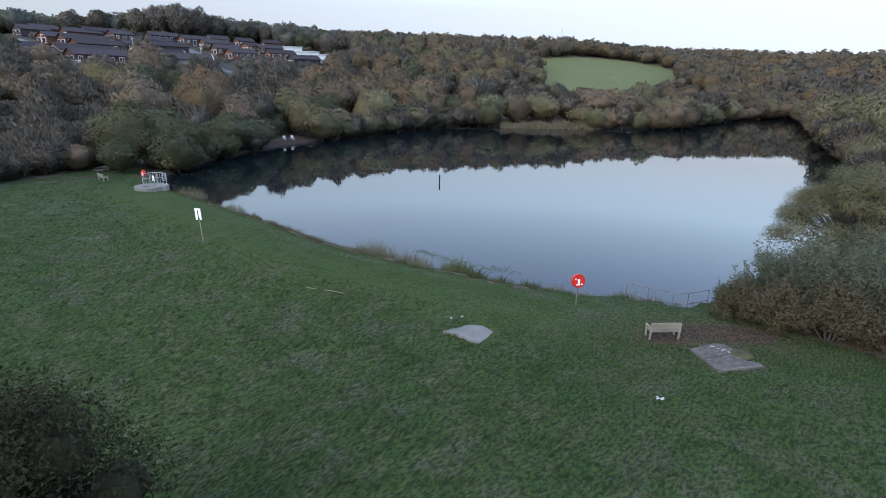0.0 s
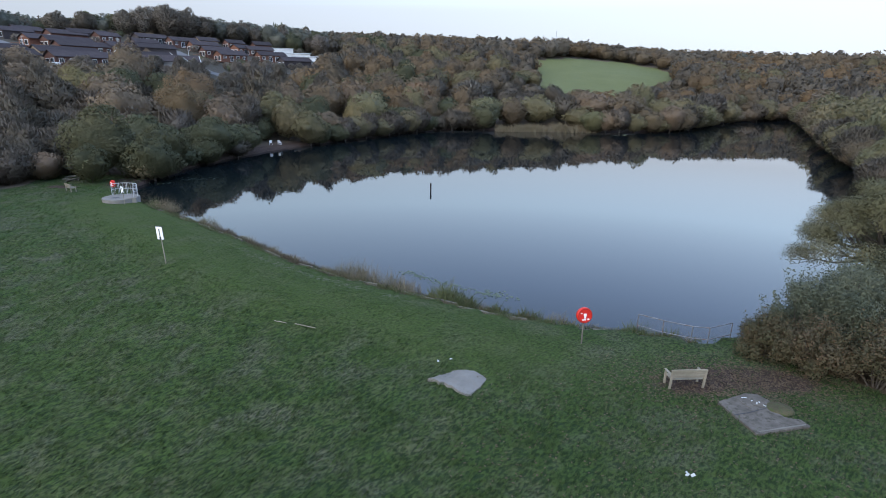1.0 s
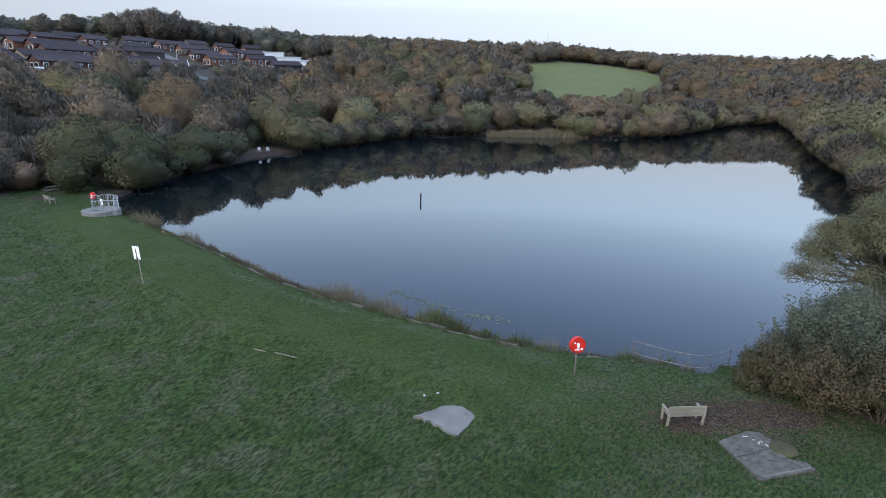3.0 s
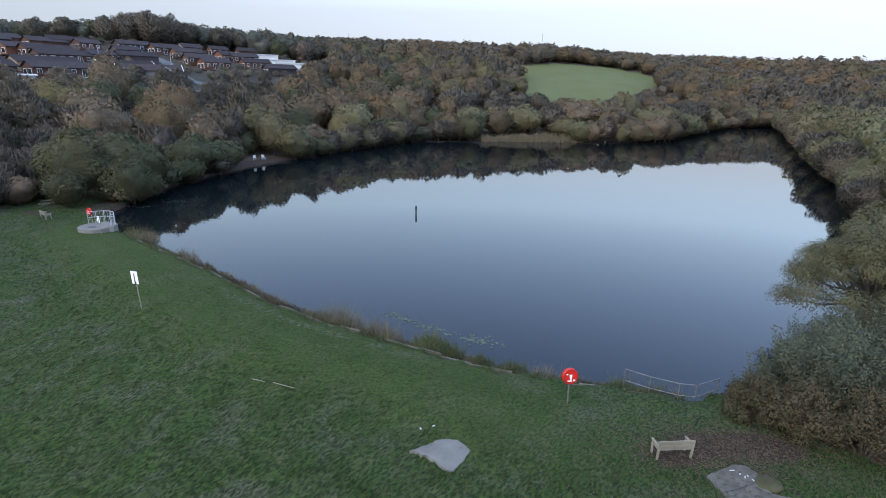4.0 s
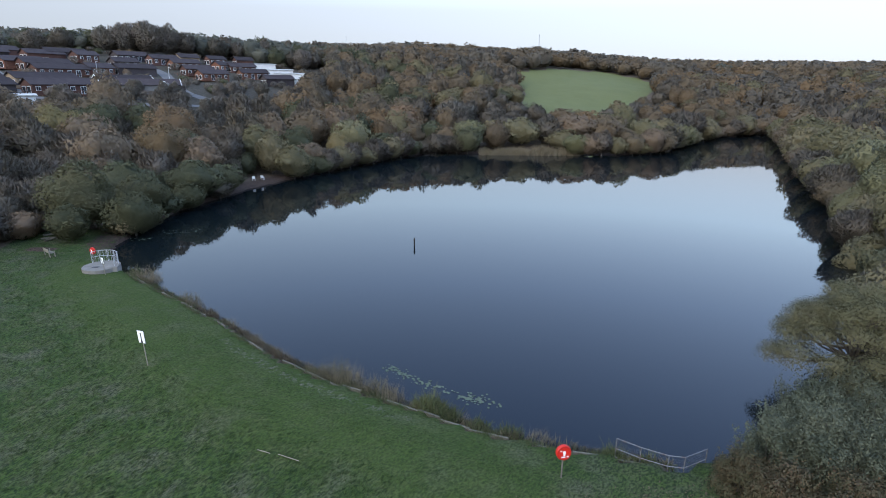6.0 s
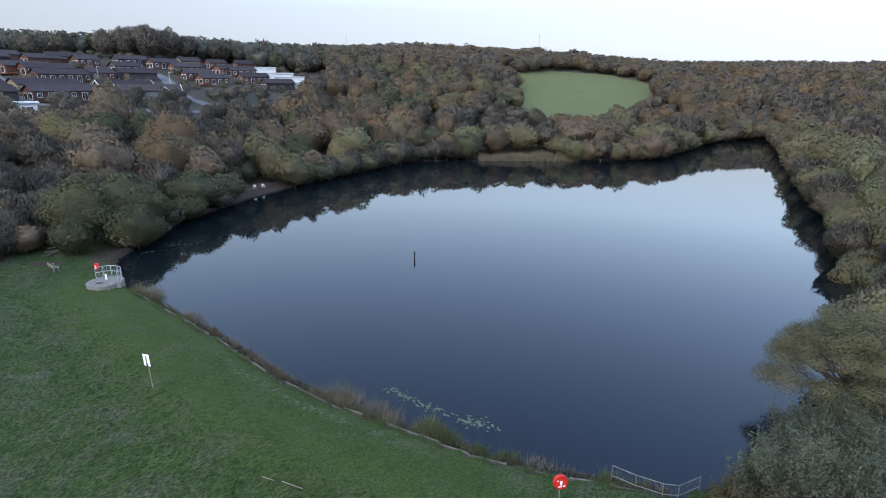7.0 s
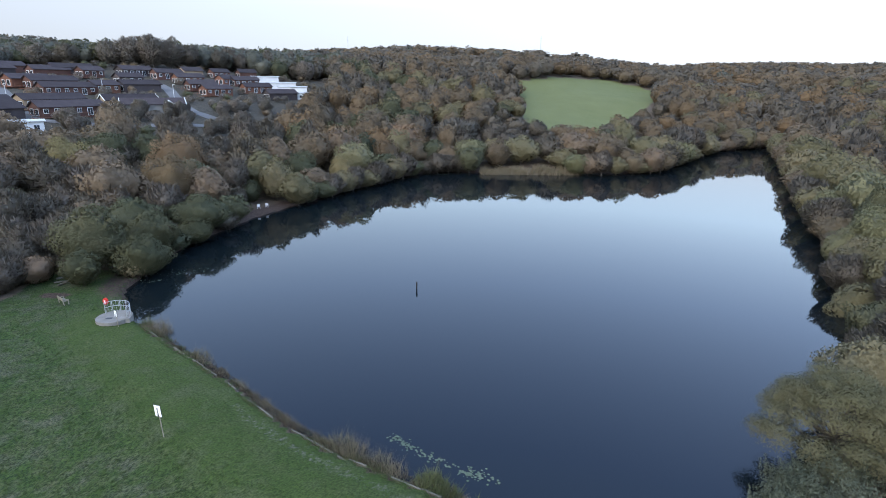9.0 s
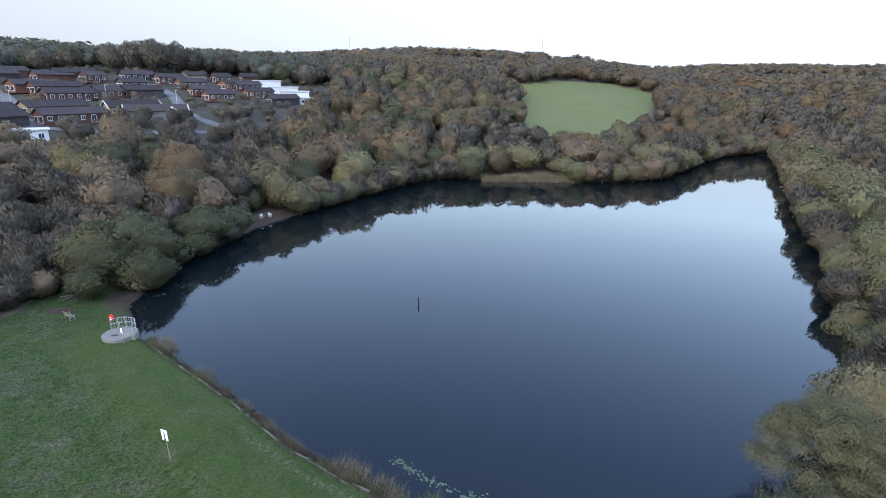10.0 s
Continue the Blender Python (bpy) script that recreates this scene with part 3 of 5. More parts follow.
def limb_mesh(name, rand, h, lobes, thick, material, fork=0.35, twigs=0):
    """A tapered trunk with limbs out to the lobes."""
    bm = bmesh.new()
    top = Vector((rand.uniform(-0.05, 0.05) * h, rand.uniform(-0.05, 0.05) * h, h * 0.78))
    trunk = [Vector((0, 0, -0.4)), Vector((0.01 * h, 0, h * fork * 0.5)), top * 0.55, top]
    rod(bm, trunk, [thick * 1.25, thick, thick * 0.62, thick * 0.16], 7)
    for x, y, z, r, s in lobes:
        start = trunk[1].lerp(trunk[2], rand.uniform(0, 1))
        end = Vector((x, y, z))
        bend = start.lerp(end, 0.5) + Vector((rand.uniform(-0.1, 0.1) * r, rand.uniform(-0.1, 0.1) * r, 0.12 * r))
        rod(bm, [start, bend, end], [thick * 0.42, thick * 0.27, thick * 0.09], 4, False)
        for _ in range(twigs):
            side = Vector(turned(1, rand)[0])
            side.z = abs(side.z)
            rod(bm, [bend.lerp(end, 0.5), end + side * r * 0.5, end + side * r * 0.95], [thick * 0.14, thick * 0.08, thick * 0.03], 4, False)
    me = bpy.data.meshes.new(name)
    bm.to_mesh(me)
    bm.free()
    me.materials.append(material)
    return me


def tree_kind(kind, seed, h, r, count, size, ball):
    """A crown and a trunk, to be shared by the trees of a kind."""
    rand, bare = np.random.default_rng(seed), kind in ("grey", "pale")
    core = 0.0 if kind == "pale" else 0.76 if bare else 0.80
    v, f, out = dome_crown(seed, h, r, int(count * (1.6 if kind == "pale" else 1.25)) if bare else count, size * (1.35 if bare else 1.0), ball, bare, core, open_to=0.12)
    way = dome_form(seed, 16 if bare else 24)[0]
    limbs = [(d[0] * r * 0.72, d[1] * r * 0.72, h * (0.47 + 0.38 * d[2]), r * 0.3, 1.0) for d in way[:12 if kind == "pale" and count > 1000 else 6]]
    return {"h": h, "r": r, "crown": mesh_of("crown", v, f, LEAVES[kind], normals=out),
            "trunk": limb_mesh("trunk", rand, h, limbs, 0.16 if bare else 0.17, PALE_BARK if bare else BARK, 0.3, 2 if kind == "pale" and count > 1000 else 0)}


KINDS, FINE, LOW, LOW_FINE, SMALL = {}, {}, {}, {}, {}
for kind in LEAF:
    for store, count, size, forms, tall, ball in ((KINDS, 2600, 0.34, 4, 10.0, ROUND), (FINE, 8600, 0.20, 2, 10.0, ROUND), (LOW, 2000, 0.33, 3, 6.3, ROUND), (SMALL, 420, 0.5, 2, 6.3, COARSE), (LOW_FINE, 8000, 0.18, 3, 6.3, ROUND)):
        store[kind] = [tree_kind(kind, 10 * i + len(kind) + count, tall, 4.5, count, size, ball) for i in range(forms)]
TREE_WORDS = {
    "rust": ("oak_tree", "oak in rust-brown autumn leaf standing in the waterside wood"),
    "brown": ("oak_tree", "brown-leaved autumn oak in the crowded wood"),
    "olive": ("sallow_tree", "rounded olive-green sallow at the lake's edge"),
    "willow": ("willow_tree", "yellowish-green willow leaning over the lake bank"),
    "yellow": ("maple_tree", "field maple turning yellow among darker trees"),
    "green": ("alder_tree", "dark green alder still in leaf by the water"),
    "sage": ("sallow_tree", "grey-green sallow at the edge of the dam grass"),
    "grey": ("bare_tree", "bare grey-brown tree with fine twigs"),
    "pale": ("bare_ash", "leafless pale grey ash with upright branches"),
    "pine": ("pine_tree", "dark evergreen pine on the skyline behind the lodges"),
}


def plant(kind, x, y, h, r, z=None, label="", variant=None):
    near = math.hypot(x, y - 8) < (118 if x > 0 else 132 if kind in ("sage", "rust", "yellow", "green") and h > 5.5 else 66)
    pool = (SMALL if h < 3.5 and not near else (LOW_FINE if near else LOW) if h / r < 1.75 else FINE if near else KINDS)[kind]
    proto = pool[int(rng.integers(len(pool))) if variant is None else variant]
    name, words = TREE_WORDS[kind]
    if h < 7 and kind in ("olive", "sage", "willow", "green", "grey", "brown"):
        name, words = {"olive": "sallow_bush", "sage": "sallow_bush", "willow": "willow_bush", "green": "alder_bush", "grey": "thorn_bush", "brown": "hazel_bush"}[kind], words.replace("tree", "bush").replace("willow", "willow bush").replace("alder", "alder bush").replace("sallow", "sallow bush").replace("oak", "hazel bush")
    ob = empty(name, x, y, 0, 0, label or words, "bush" if h < 7 else "tree", "trees round the lake")
    ob.matrix_world = pose(x, y, hgt(x, y) - 0.1 if z is None else z, 0, 0, float(rng.uniform(0, 360))) @ Matrix.Diagonal((r / proto["r"], r / proto["r"], h / proto["h"], 1))
    share("crown", proto["crown"], ob)
    share("trunk", proto["trunk"], ob)
    return ob


# trees that stand out on the left bank, the far bank and the right bank: kind, x, y, height, radius
LEFT_BANK = [
    ("sage", -43.2, 76.0, 8.8, 5.0), ("sage", -41.6, 70.4, 4.6, 2.5), ("sage", -39.8, 84.0, 6.0, 4.4), ("green", -37.8, 95.6, 6.4, 5.0), ("green", -35.4, 102.4, 5.4, 3.8),
    ("rust", -46.8, 106.0, 10.4, 5.8), ("brown", -41.0, 107.5, 8.8, 4.8), ("rust", -52.0, 121.0, 11.2, 5.8), ("yellow", -66.5, 108.0, 8.4, 5.0), ("rust", -61.5, 109.5, 6.8, 3.0), ("grey", -41.0, 108.5, 7.4, 4.2), ("olive", -32.2, 120.5, 9.0, 4.0), ("yellow", -21.4, 136.6, 7.4, 3.5),
    ("willow", -19.6, 145.0, 9.8, 5.8), ("green", -30.0, 133.0, 8.6, 4.8), ("rust", -8.4, 175.5, 11.2, 6.4), ("rust", -25.0, 160.0, 11.6, 7.4), ("green", -45.5, 90.0, 6.4, 4.6)]
FAR_BANK = [
    ("pale", 7.6, 191.0, 11.2, 8.4), ("willow", 11.2, 169.6, 9.4, 5.6), ("olive", 27.0, 173.5, 8.8, 6.6), ("brown", 43.5, 176.0, 9.2, 7.4), ("brown", 54.0, 177.0, 9.2, 7.0), ("olive", 67.0, 181.0, 8.4, 5.6),
    ("olive", 62.0, 186.0, 11.0, 4.6), ("grey", 82.0, 195.0, 10.0, 7.4), ("grey", 92.0, 204.0, 10.5, 8.0), ("olive", 18.5, 174.0, 8.0, 4.6), ("grey", 36.0, 175.0, 8.6, 5.8), ("green", 0.0, 171.0, 8.0, 4.6), ("olive", 76.0, 187.0, 8.6, 5.4)]
RIGHT_BANK = [
    ("olive", 99.0, 146.0, 9.4, 7.0), ("olive", 92.0, 128.0, 9.5, 7.0), ("willow", 78.5, 101.0, 9.0, 7.0), ("olive", 86.0, 112.0, 9.8, 6.8), ("willow", 64.4, 78.0, 8.6, 5.8), ("sage", 72.0, 88.0, 9.0, 5.6),
    ("grey", 50.5, 57.5, 8.2, 5.6), ("olive", 57.0, 66.0, 8.0, 5.0), ("grey", 42.0, 47.5, 7.6, 4.6), ("olive", 112.0, 166.0, 10.5, 7.5), ("brown", 124.0, 188.0, 11.0, 8.0), ("brown", 136.0, 206.0, 11.0, 8.0),
    ("olive", 34.0, 43.0, 6.4, 4.2), ("sage", 44.4, 55.2, 6.4, 3.9), ("grey", 41.0, 51.2, 5.8, 3.6), ("olive", 59.2, 74.6, 7.4, 4.3), ("olive", 51.0, 64.0, 6.4, 3.6), ("grey", 31.5, 35.5, 5.4, 3.6), ("olive", 38.0, 38.5, 6.8, 4.4)]
RIGHT_BACK = [("brown", 30.5, 28.0, 5.4, 3.6), ("grey", 36.5, 31.0, 6.2, 4.0), ("grey", 43.0, 40.0, 7.0, 4.6), ("brown", 44.0, 33.0, 7.0, 4.6)]
RIGHT_BANK = [(kind, x - 2.2 if y > 60 else x, y, h * (1.12 if y > 75 else 1.0), r * (0.86 if y > 75 else 1.0)) for kind, x, y, h, r in RIGHT_BANK] + RIGHT_BACK
SKYLINE = [("pale", -136.0, 251.0, 11.0, 5.5), ("pale", -130.0, 254.0, 13.0, 6.5), ("grey", -125.0, 258.0, 13.5, 6.0), ("pale", -120.5, 256.0, 14.5, 6.8), ("pale", -115.0, 261.0, 13.5, 6.4), ("grey", -110.0, 266.0, 11.5, 6.0),
           ("grey", -148.0, 243.0, 9.5, 5.0), ("pale", -157.0, 238.0, 9.0, 5.0), ("grey", -99.0, 275.0, 10.0, 5.5), ("pale", -62.0, 285.0, 10.5, 5.0), ("pale", -48.0, 292.0, 10.5, 6.0)]
for kind, x, y, h, r in LEFT_BANK + FAR_BANK + RIGHT_BANK + SKYLINE:
    plant(kind, x, y, h, r)
SHORE = []
chain = BANK[1:]
for (ax, ay), (bx, by) in zip(chain[:-1], chain[1:]):
    run = math.hypot(bx - ax, by - ay)
    for i in range(max(1, round(run / 4.0))):
        k = (i + float(rng.uniform(0.2, 0.8))) / max(1, round(run / 4.0))
        out = -2.4 if ax > 45 and ay < 160 else -0.4
        x, y = ax + (bx - ax) * k + (by - ay) / run * out, ay + (by - ay) * k - (bx - ax) / run * out
        if any(math.hypot(x - q[1], y - q[2]) < 0.55 * q[4] + 1.0 for q in LEFT_BANK + FAR_BANK + RIGHT_BANK) or (-36 < x < -28 and 108 < y < 117) or y < (73 if x < -28 else 63):
            continue
        if 14 < x < 40 and y > 155:
            continue
        u = float(rng.random())
        kind = ("olive" if u < 0.34 else "willow" if u < 0.46 else "grey" if u < 0.7 else "brown") if x > 40 else ("green" if u < 0.4 else "grey" if u < 0.75 else "olive")
        if x < -30 and y < 100:
            kind = "sage" if u < 0.7 else "green"
        far = ramp(60, 170, math.hypot(x, y - 8))
        big = float(rng.random()) ** 1.6
        SHORE.append((kind, x, y, (3.6 + 4.4 * big) * (0.9 + 0.2 * float(far)), (2.2 + 1.6 * big + float(rng.uniform(0, 0.7))) * (1 + 0.15 * float(far))))
for x, y in zip(rng.uniform(-84, -51.5, 74), rng.uniform(58, 101, 74)):
    if float(turf_edge(x, y)) < -1.2 and not any(math.hypot(x - q[1], y - q[2]) < 2.6 for q in SHORE):
        SHORE.append(("grey" if rng.random() < 0.62 else "brown" if rng.random() < 0.6 else "green", float(x), float(y), float(rng.uniform(3.6, 5.8)), float(rng.uniform(2.8, 3.9))))
SHORE += [("grey", -37.6, 112.6, 4.6, 2.6), ("green", -36.6, 117.4, 5.0, 2.6), ("green", -36.9, 91.0, 3.6, 3.0), ("grey", -35.0, 99.0, 3.4, 2.8), ("green", -37.8, 86.0, 3.4, 3.0), ("sage", -37.2, 79.5, 3.2, 2.8), ("sage", -39.0, 75.0, 3.2, 2.4), ("olive", 42.5, 161.2, 3.6, 2.0), ("olive", -37.6, 74.5, 3.0, 2.3)]
for x, y in ((-53, 70), (-51.5, 74), (-50, 78), (-56, 73), (-55, 78), (-48.5, 81.5), (-52, 83), (-57.5, 67), (-58, 61.5), (-61, 65), (-60, 56), (-63, 59), (-49, 86), (-62, 72)):
    SHORE.append(("grey" if (x * 7 + y) % 3 > 0.8 else "brown", float(x), float(y), 4.2 + (x * 3.7 % 1.6), 2.9))
for i in range(13):
    y = 54 + 1.9 * i
    x = -50.6 + 0.28 * (y - 60) - float(rng.uniform(0.2, 2.2))
    SHORE.append(("grey" if i % 3 else "brown", x, y, float(rng.uniform(2.6, 4.4)), float(rng.uniform(2.0, 2.9))))
for i in range(22):
    x = -108 + 2.9 * i
    y = 116 + 0.95 * max(x + 88, 0) - float(rng.uniform(0, 7))
    SHORE.append(("pale" if rng.random() < 0.75 else "grey", x, y, float(rng.uniform(3.8, 6.0)), float(rng.uniform(1.9, 2.8))))
for x, y in zip(rng.uniform(-92, -40, 95), rng.uniform(138, 212, 95)):
    if y > 128 + 0.95 * max(x + 88, 0) and y < 178 + 0.95 * max(x + 88, 0) and chain_distance(x, y, [(-86, 198), (-76, 186), (-64, 179)]) > 3.5:
        SHORE.append(("pale" if rng.random() < 0.75 else "grey", float(x), float(y), float(rng.uniform(3.6, 5.4)), float(rng.uniform(1.8, 2.6))))
for kind, x, y, h, r in SHORE:
    plant(kind, x, y, h, r, z=max(hgt(x, y) - 0.3, -0.1))
KEYED = np.array([(x, y, r) for _, x, y, _, r in LEFT_BANK + FAR_BANK + RIGHT_BANK + SKYLINE] + [(x, y, r * 0.6) for _, x, y, _, r in SHORE] + [(26.5, 38.0, 5.0), (-34.2, 114.5, 3.4)])


def kind_at(x, y, u):
    """Which kind grows at a place: stands of one kind, mixed."""
    w = float(waves(x, y, 21)) + 0.5 * (u - 0.5) * 2
    if x < -60 and 235 + 0.15 * x < y < 420:
        return "pine" if u < 0.5 else "grey" if u < 0.8 else "green"
    if x > 60 and y < 330:
        return "grey" if w > 0.3 else "brown" if w > -0.05 else "rust" if w > -0.3 else "olive" if w > -0.5 else "grey"
    if x < -38 and y < 190:
        return "grey" if w > -0.2 else "brown" if w > -0.5 else "green" if u < 0.5 else "olive"
    if y > 330:
        return "grey" if w > 0.2 else "brown" if w > -0.5 else "rust" if u < 0.6 else "pine"
    return "grey" if w > 0.22 else "brown" if w > -0.1 else "rust" if w > -0.3 else "olive" if w > -0.6 else "green"


def sites(x0, x1, y0, y1, step):
    xs, ys = np.meshgrid(np.arange(x0, x1, step), np.arange(y0, y1, step))
    xs, ys = xs.ravel() + rng.uniform(-0.42, 0.42, xs.size) * step, ys.ravel() + rng.uniform(-0.42, 0.42, ys.size) * step
    bank, dam = chain_distance(xs, ys, [DAM[-1]] + BANK + [DAM[0]]), chain_distance(xs, ys, DAM)
    keep = ~in_lake(xs, ys) & (bank > 3.2) & (dam > 6) & ~in_polygon(xs, ys, FIELD) & ((chain_distance(xs, ys, FIELD + FIELD[:1]) > 4.5) | (ys > 340)) & ~far_fields(xs, ys) & ~park_ground(xs, ys) & (turf_edge(xs, ys) < -3.5)
    keep &= ~((ys < 26) & (xs > -60) & (xs < 45)) & ~((ys < 50) & (xs > 0) & (xs < 39)) & (np.abs(xs) < 0.98 * ys + 60)
    return np.stack([xs, ys], 1)[keep]


spots = [p for p in np.concatenate([sites(-190, -34, 28, 330, 6.5), sites(-34, 170, 28, 330, 7.8)]) if not np.any(np.hypot(KEYED[:, 0] - p[0], KEYED[:, 1] - p[1]) < KEYED[:, 2] * 0.72 + 1.2)]
spots.sort(key=lambda p: float(np.hypot(p[0] + 5, p[1] - 60) + (40 if p[0] > 30 else 0)))
SINGLE = 105
far_spots = []
for i, (x, y) in enumerate(spots):
    u = float(rng.random())
    kind = kind_at(x, y, u)
    near_shore = float(chain_distance(x, y, BANK))
    h = float(rng.uniform(8.0, 13.0)) * (0.62 + 0.38 * min(near_shore / 16, 1))
    if x < -44 and y < 130:
        h *= 0.72
    if 22 < x < 112 and 172 < y < 275:
        h *= 0.68
    if y > 225 and x < -100:
        h *= 0.85
    r = float(rng.uniform(3.9, 6.3)) * (1.2 if kind == "pine" else 0.8 if kind == "grey" else 1.0)
    if i < SINGLE:
        plant(kind, float(x), float(y), h, r)
    else:
        far_spots.append((x, y, h, r, kind))
for p, q, step in ((330, 620, 9.2), (620, 1350, 16.0)):
    for x, y in sites(-1.0 * q, 1.0 * q, p, q, step):
        u = float(rng.random())
        far_spots.append((x, y, float(rng.uniform(8, 12)) * (1.3 if p > 600 else 1.0), step * float(rng.uniform(0.5, 0.8)), kind_at(x, y, u)))
for x, y in np.concatenate([sites(170, 420, 40, 330, 8.6), sites(-420, -190, 100, 330, 8.6)]):
    far_spots.append((x, y, float(rng.uniform(7, 12)), float(rng.uniform(4.2, 6.4)), kind_at(x, y, float(rng.random()))))

# the uncounted woods: one mesh, finer leaves on the nearer trees
TIERS = ((200, 900, 0.46, ROUND), (290, 560, 0.56, ROUND), (430, 320, 0.72, COARSE), (720, 70, 1.25, COARSE), (9999, 30, 1.9, COARSE))
FORMS = [[[dome_crown(400 + 10 * i + k, 10.0, 4.5, int(count * (1.3 if bare else 1.0)), size * (1.3 if bare else 1.0), ball, bare and i < 2, (0.84, 0.86, 0.87, 0.92, 0.92)[i], uneven=0.06 if i < 3 else 0.03) for k in range(6)] for bare in (False, True)] for i, (_, count, size, ball) in enumerate(TIERS)]
verts, tris, tints, facing, base_at = [], [], [], [], 0
far_z = height(np.array([p[0] for p in far_spots]), np.array([p[1] for p in far_spots])) - 0.3
for (x, y, h, r, kind), z in zip(far_spots, far_z):
    away = math.hypot(x, y - 8)
    tier = next(i for i, q in enumerate(TIERS) if away < q[0])
    v, f, out = FORMS[tier][kind in ("grey", "pale")][int(rng.integers(6))]
    a = rng.uniform(0, 2 * math.pi)
    spin = np.array([[math.cos(a), -math.sin(a), 0], [math.sin(a), math.cos(a), 0], [0, 0, 1]])
    verts.append((v @ spin.T) * np.array([r / 4.5, r / 4.5, h / 10.0]) + np.array([x, y, z]))
    facing.append(out @ spin.T)
    tris.append(f + base_at)
    base_at += len(v)
    a, b, c = LEAF[kind]
    k, g = rng.random(), rng.uniform(0.92, 1.14)
    tints.append(np.tile(np.append((np.array(a) * (1 - k) + np.array(b if k > 0.5 else c) * k) * g, 1.0), (len(v), 1)))
verts, tints = np.concatenate(verts), np.concatenate(tints)
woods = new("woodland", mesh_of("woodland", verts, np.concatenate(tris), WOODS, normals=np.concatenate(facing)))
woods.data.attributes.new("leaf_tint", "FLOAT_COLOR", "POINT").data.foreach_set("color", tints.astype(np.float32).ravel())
tagged(woods, "mixed autumn woodland covering the hills round the lake", "woods", kind="stuff")

# ---- the thicket and the willow beside the dam's end ----
def shrub(name, x, y, h, r, material, label, leaves=3200, size=0.13, seed=1, thin=0.7, droop=0.0, tips=190):
    """A bush of many stems from the ground, with leafy shells and upright tips."""
    rand = np.random.default_rng(seed)
    ob = empty(name, x, y, hgt(x, y) - 0.05, 0, label, "bush", "thicket by the dam")
    lobes = []
    for i in range(19):
        a, k = 2.4 * i, math.sqrt((i + 0.5) / 19)
        s = r * rand.uniform(0.28, 0.42)
        lobes.append(((r - s * 0.6) * k * math.cos(a), (r - s * 0.6) * k * math.sin(a), h * rand.uniform(0.12, 0.78) * (1 - 0.3 * k * k), s, 1.15))
    lobes.append((0, 0, h * 0.74, r * 0.4, 1.2))
    v, f, out = leaf_cloud(lobes, leaves, size, rand, low=-0.75, shell=0.55, thin=thin)
    # upright leafy tips that roughen the outline
    for _ in range(tips):
        x0, y0, z0, s, q = lobes[int(rand.integers(len(lobes)))]
        d = turned(1, rand)[0]
        start = np.array([x0, y0, z0]) + d * s * 0.8
        way = np.array([d[0] * 0.35, d[1] * 0.35, 1.0])
        n = 14
        c = start + way * (np.linspace(0, 0.9, n) * h * 0.26)[:, None] + rand.normal(size=(n, 3)) * 0.05
        u, w = turned(n, rand) * size * 0.8, turned(n, rand) * size * 0.45
        side = np.cross(u, w)
        out = np.concatenate([out, np.repeat(side / (np.linalg.norm(side, axis=1, keepdims=True) + 1e-9), 4, 0)])
        f = np.concatenate([f, np.arange(n * 4).reshape(n, 4) + len(v)])
        v = np.concatenate([v, np.stack([c - u, c - w, c + u, c + w], 1).reshape(-1, 3)])
    share("leaves", mesh_of("leaves", v, f, material, normals=out), ob)
    bm = bmesh.new()
    for lx, ly, lz, s, q in lobes:
        rod(bm, [(lx * 0.15, ly * 0.15, -0.1), (lx * 0.5, ly * 0.5, lz * 0.55), (lx, ly, lz + s * 0.6)], [0.035, 0.024, 0.008], 5, False)
    part("branchwork", bm, BARK, ob)
    return ob


for i, (x, y, h, r) in enumerate([(15.4, 29.0, 2.1, 1.3), (16.6, 27.7, 2.6, 1.5), (18.6, 26.5, 3.0, 1.8), (20.6, 25.2, 3.3, 2.0), (23.0, 23.4, 3.6, 2.2)]):
    shrub("bramble_bush", x, y, h, r, BRAMBLE, "tangled bramble with green, red and orange autumn leaves", seed=30 + i, leaves=9500, size=0.075)
for i, (x, y, h, r) in enumerate([(17.2, 29.8, 3.7, 1.6), (18.4, 28.4, 3.7, 1.5), (20.4, 27.2, 4.0, 1.7), (19.4, 29.6, 4.5, 2.0), (21.8, 28.2, 4.9, 2.2), (24.2, 27.0, 5.2, 2.3), (25.6, 24.6, 5.0, 2.4), (23.4, 30.6, 4.6, 2.2), (26.4, 30.4, 5.2, 2.4), (24.6, 34.8, 3.4, 1.9), (22.2, 33.2, 3.0, 1.7), (27.6, 35.2, 3.8, 2.1), (20.2, 32.4, 2.8, 1.6), (23.0, 35.4, 3.4, 1.9), (18.6, 31.4, 2.6, 1.3)]):
    shrub("osier_bush", x, y, h, r, OSIER, "dense grey-green osier bush behind the brambles", seed=50 + i, leaves=6800, size=0.09, thin=0.45)
shrub("thorn_bush", 18.4, 19.4, 1.7, 1.1, BRAMBLE, "low brown thorn bush at the grass's edge", seed=71, leaves=1800)


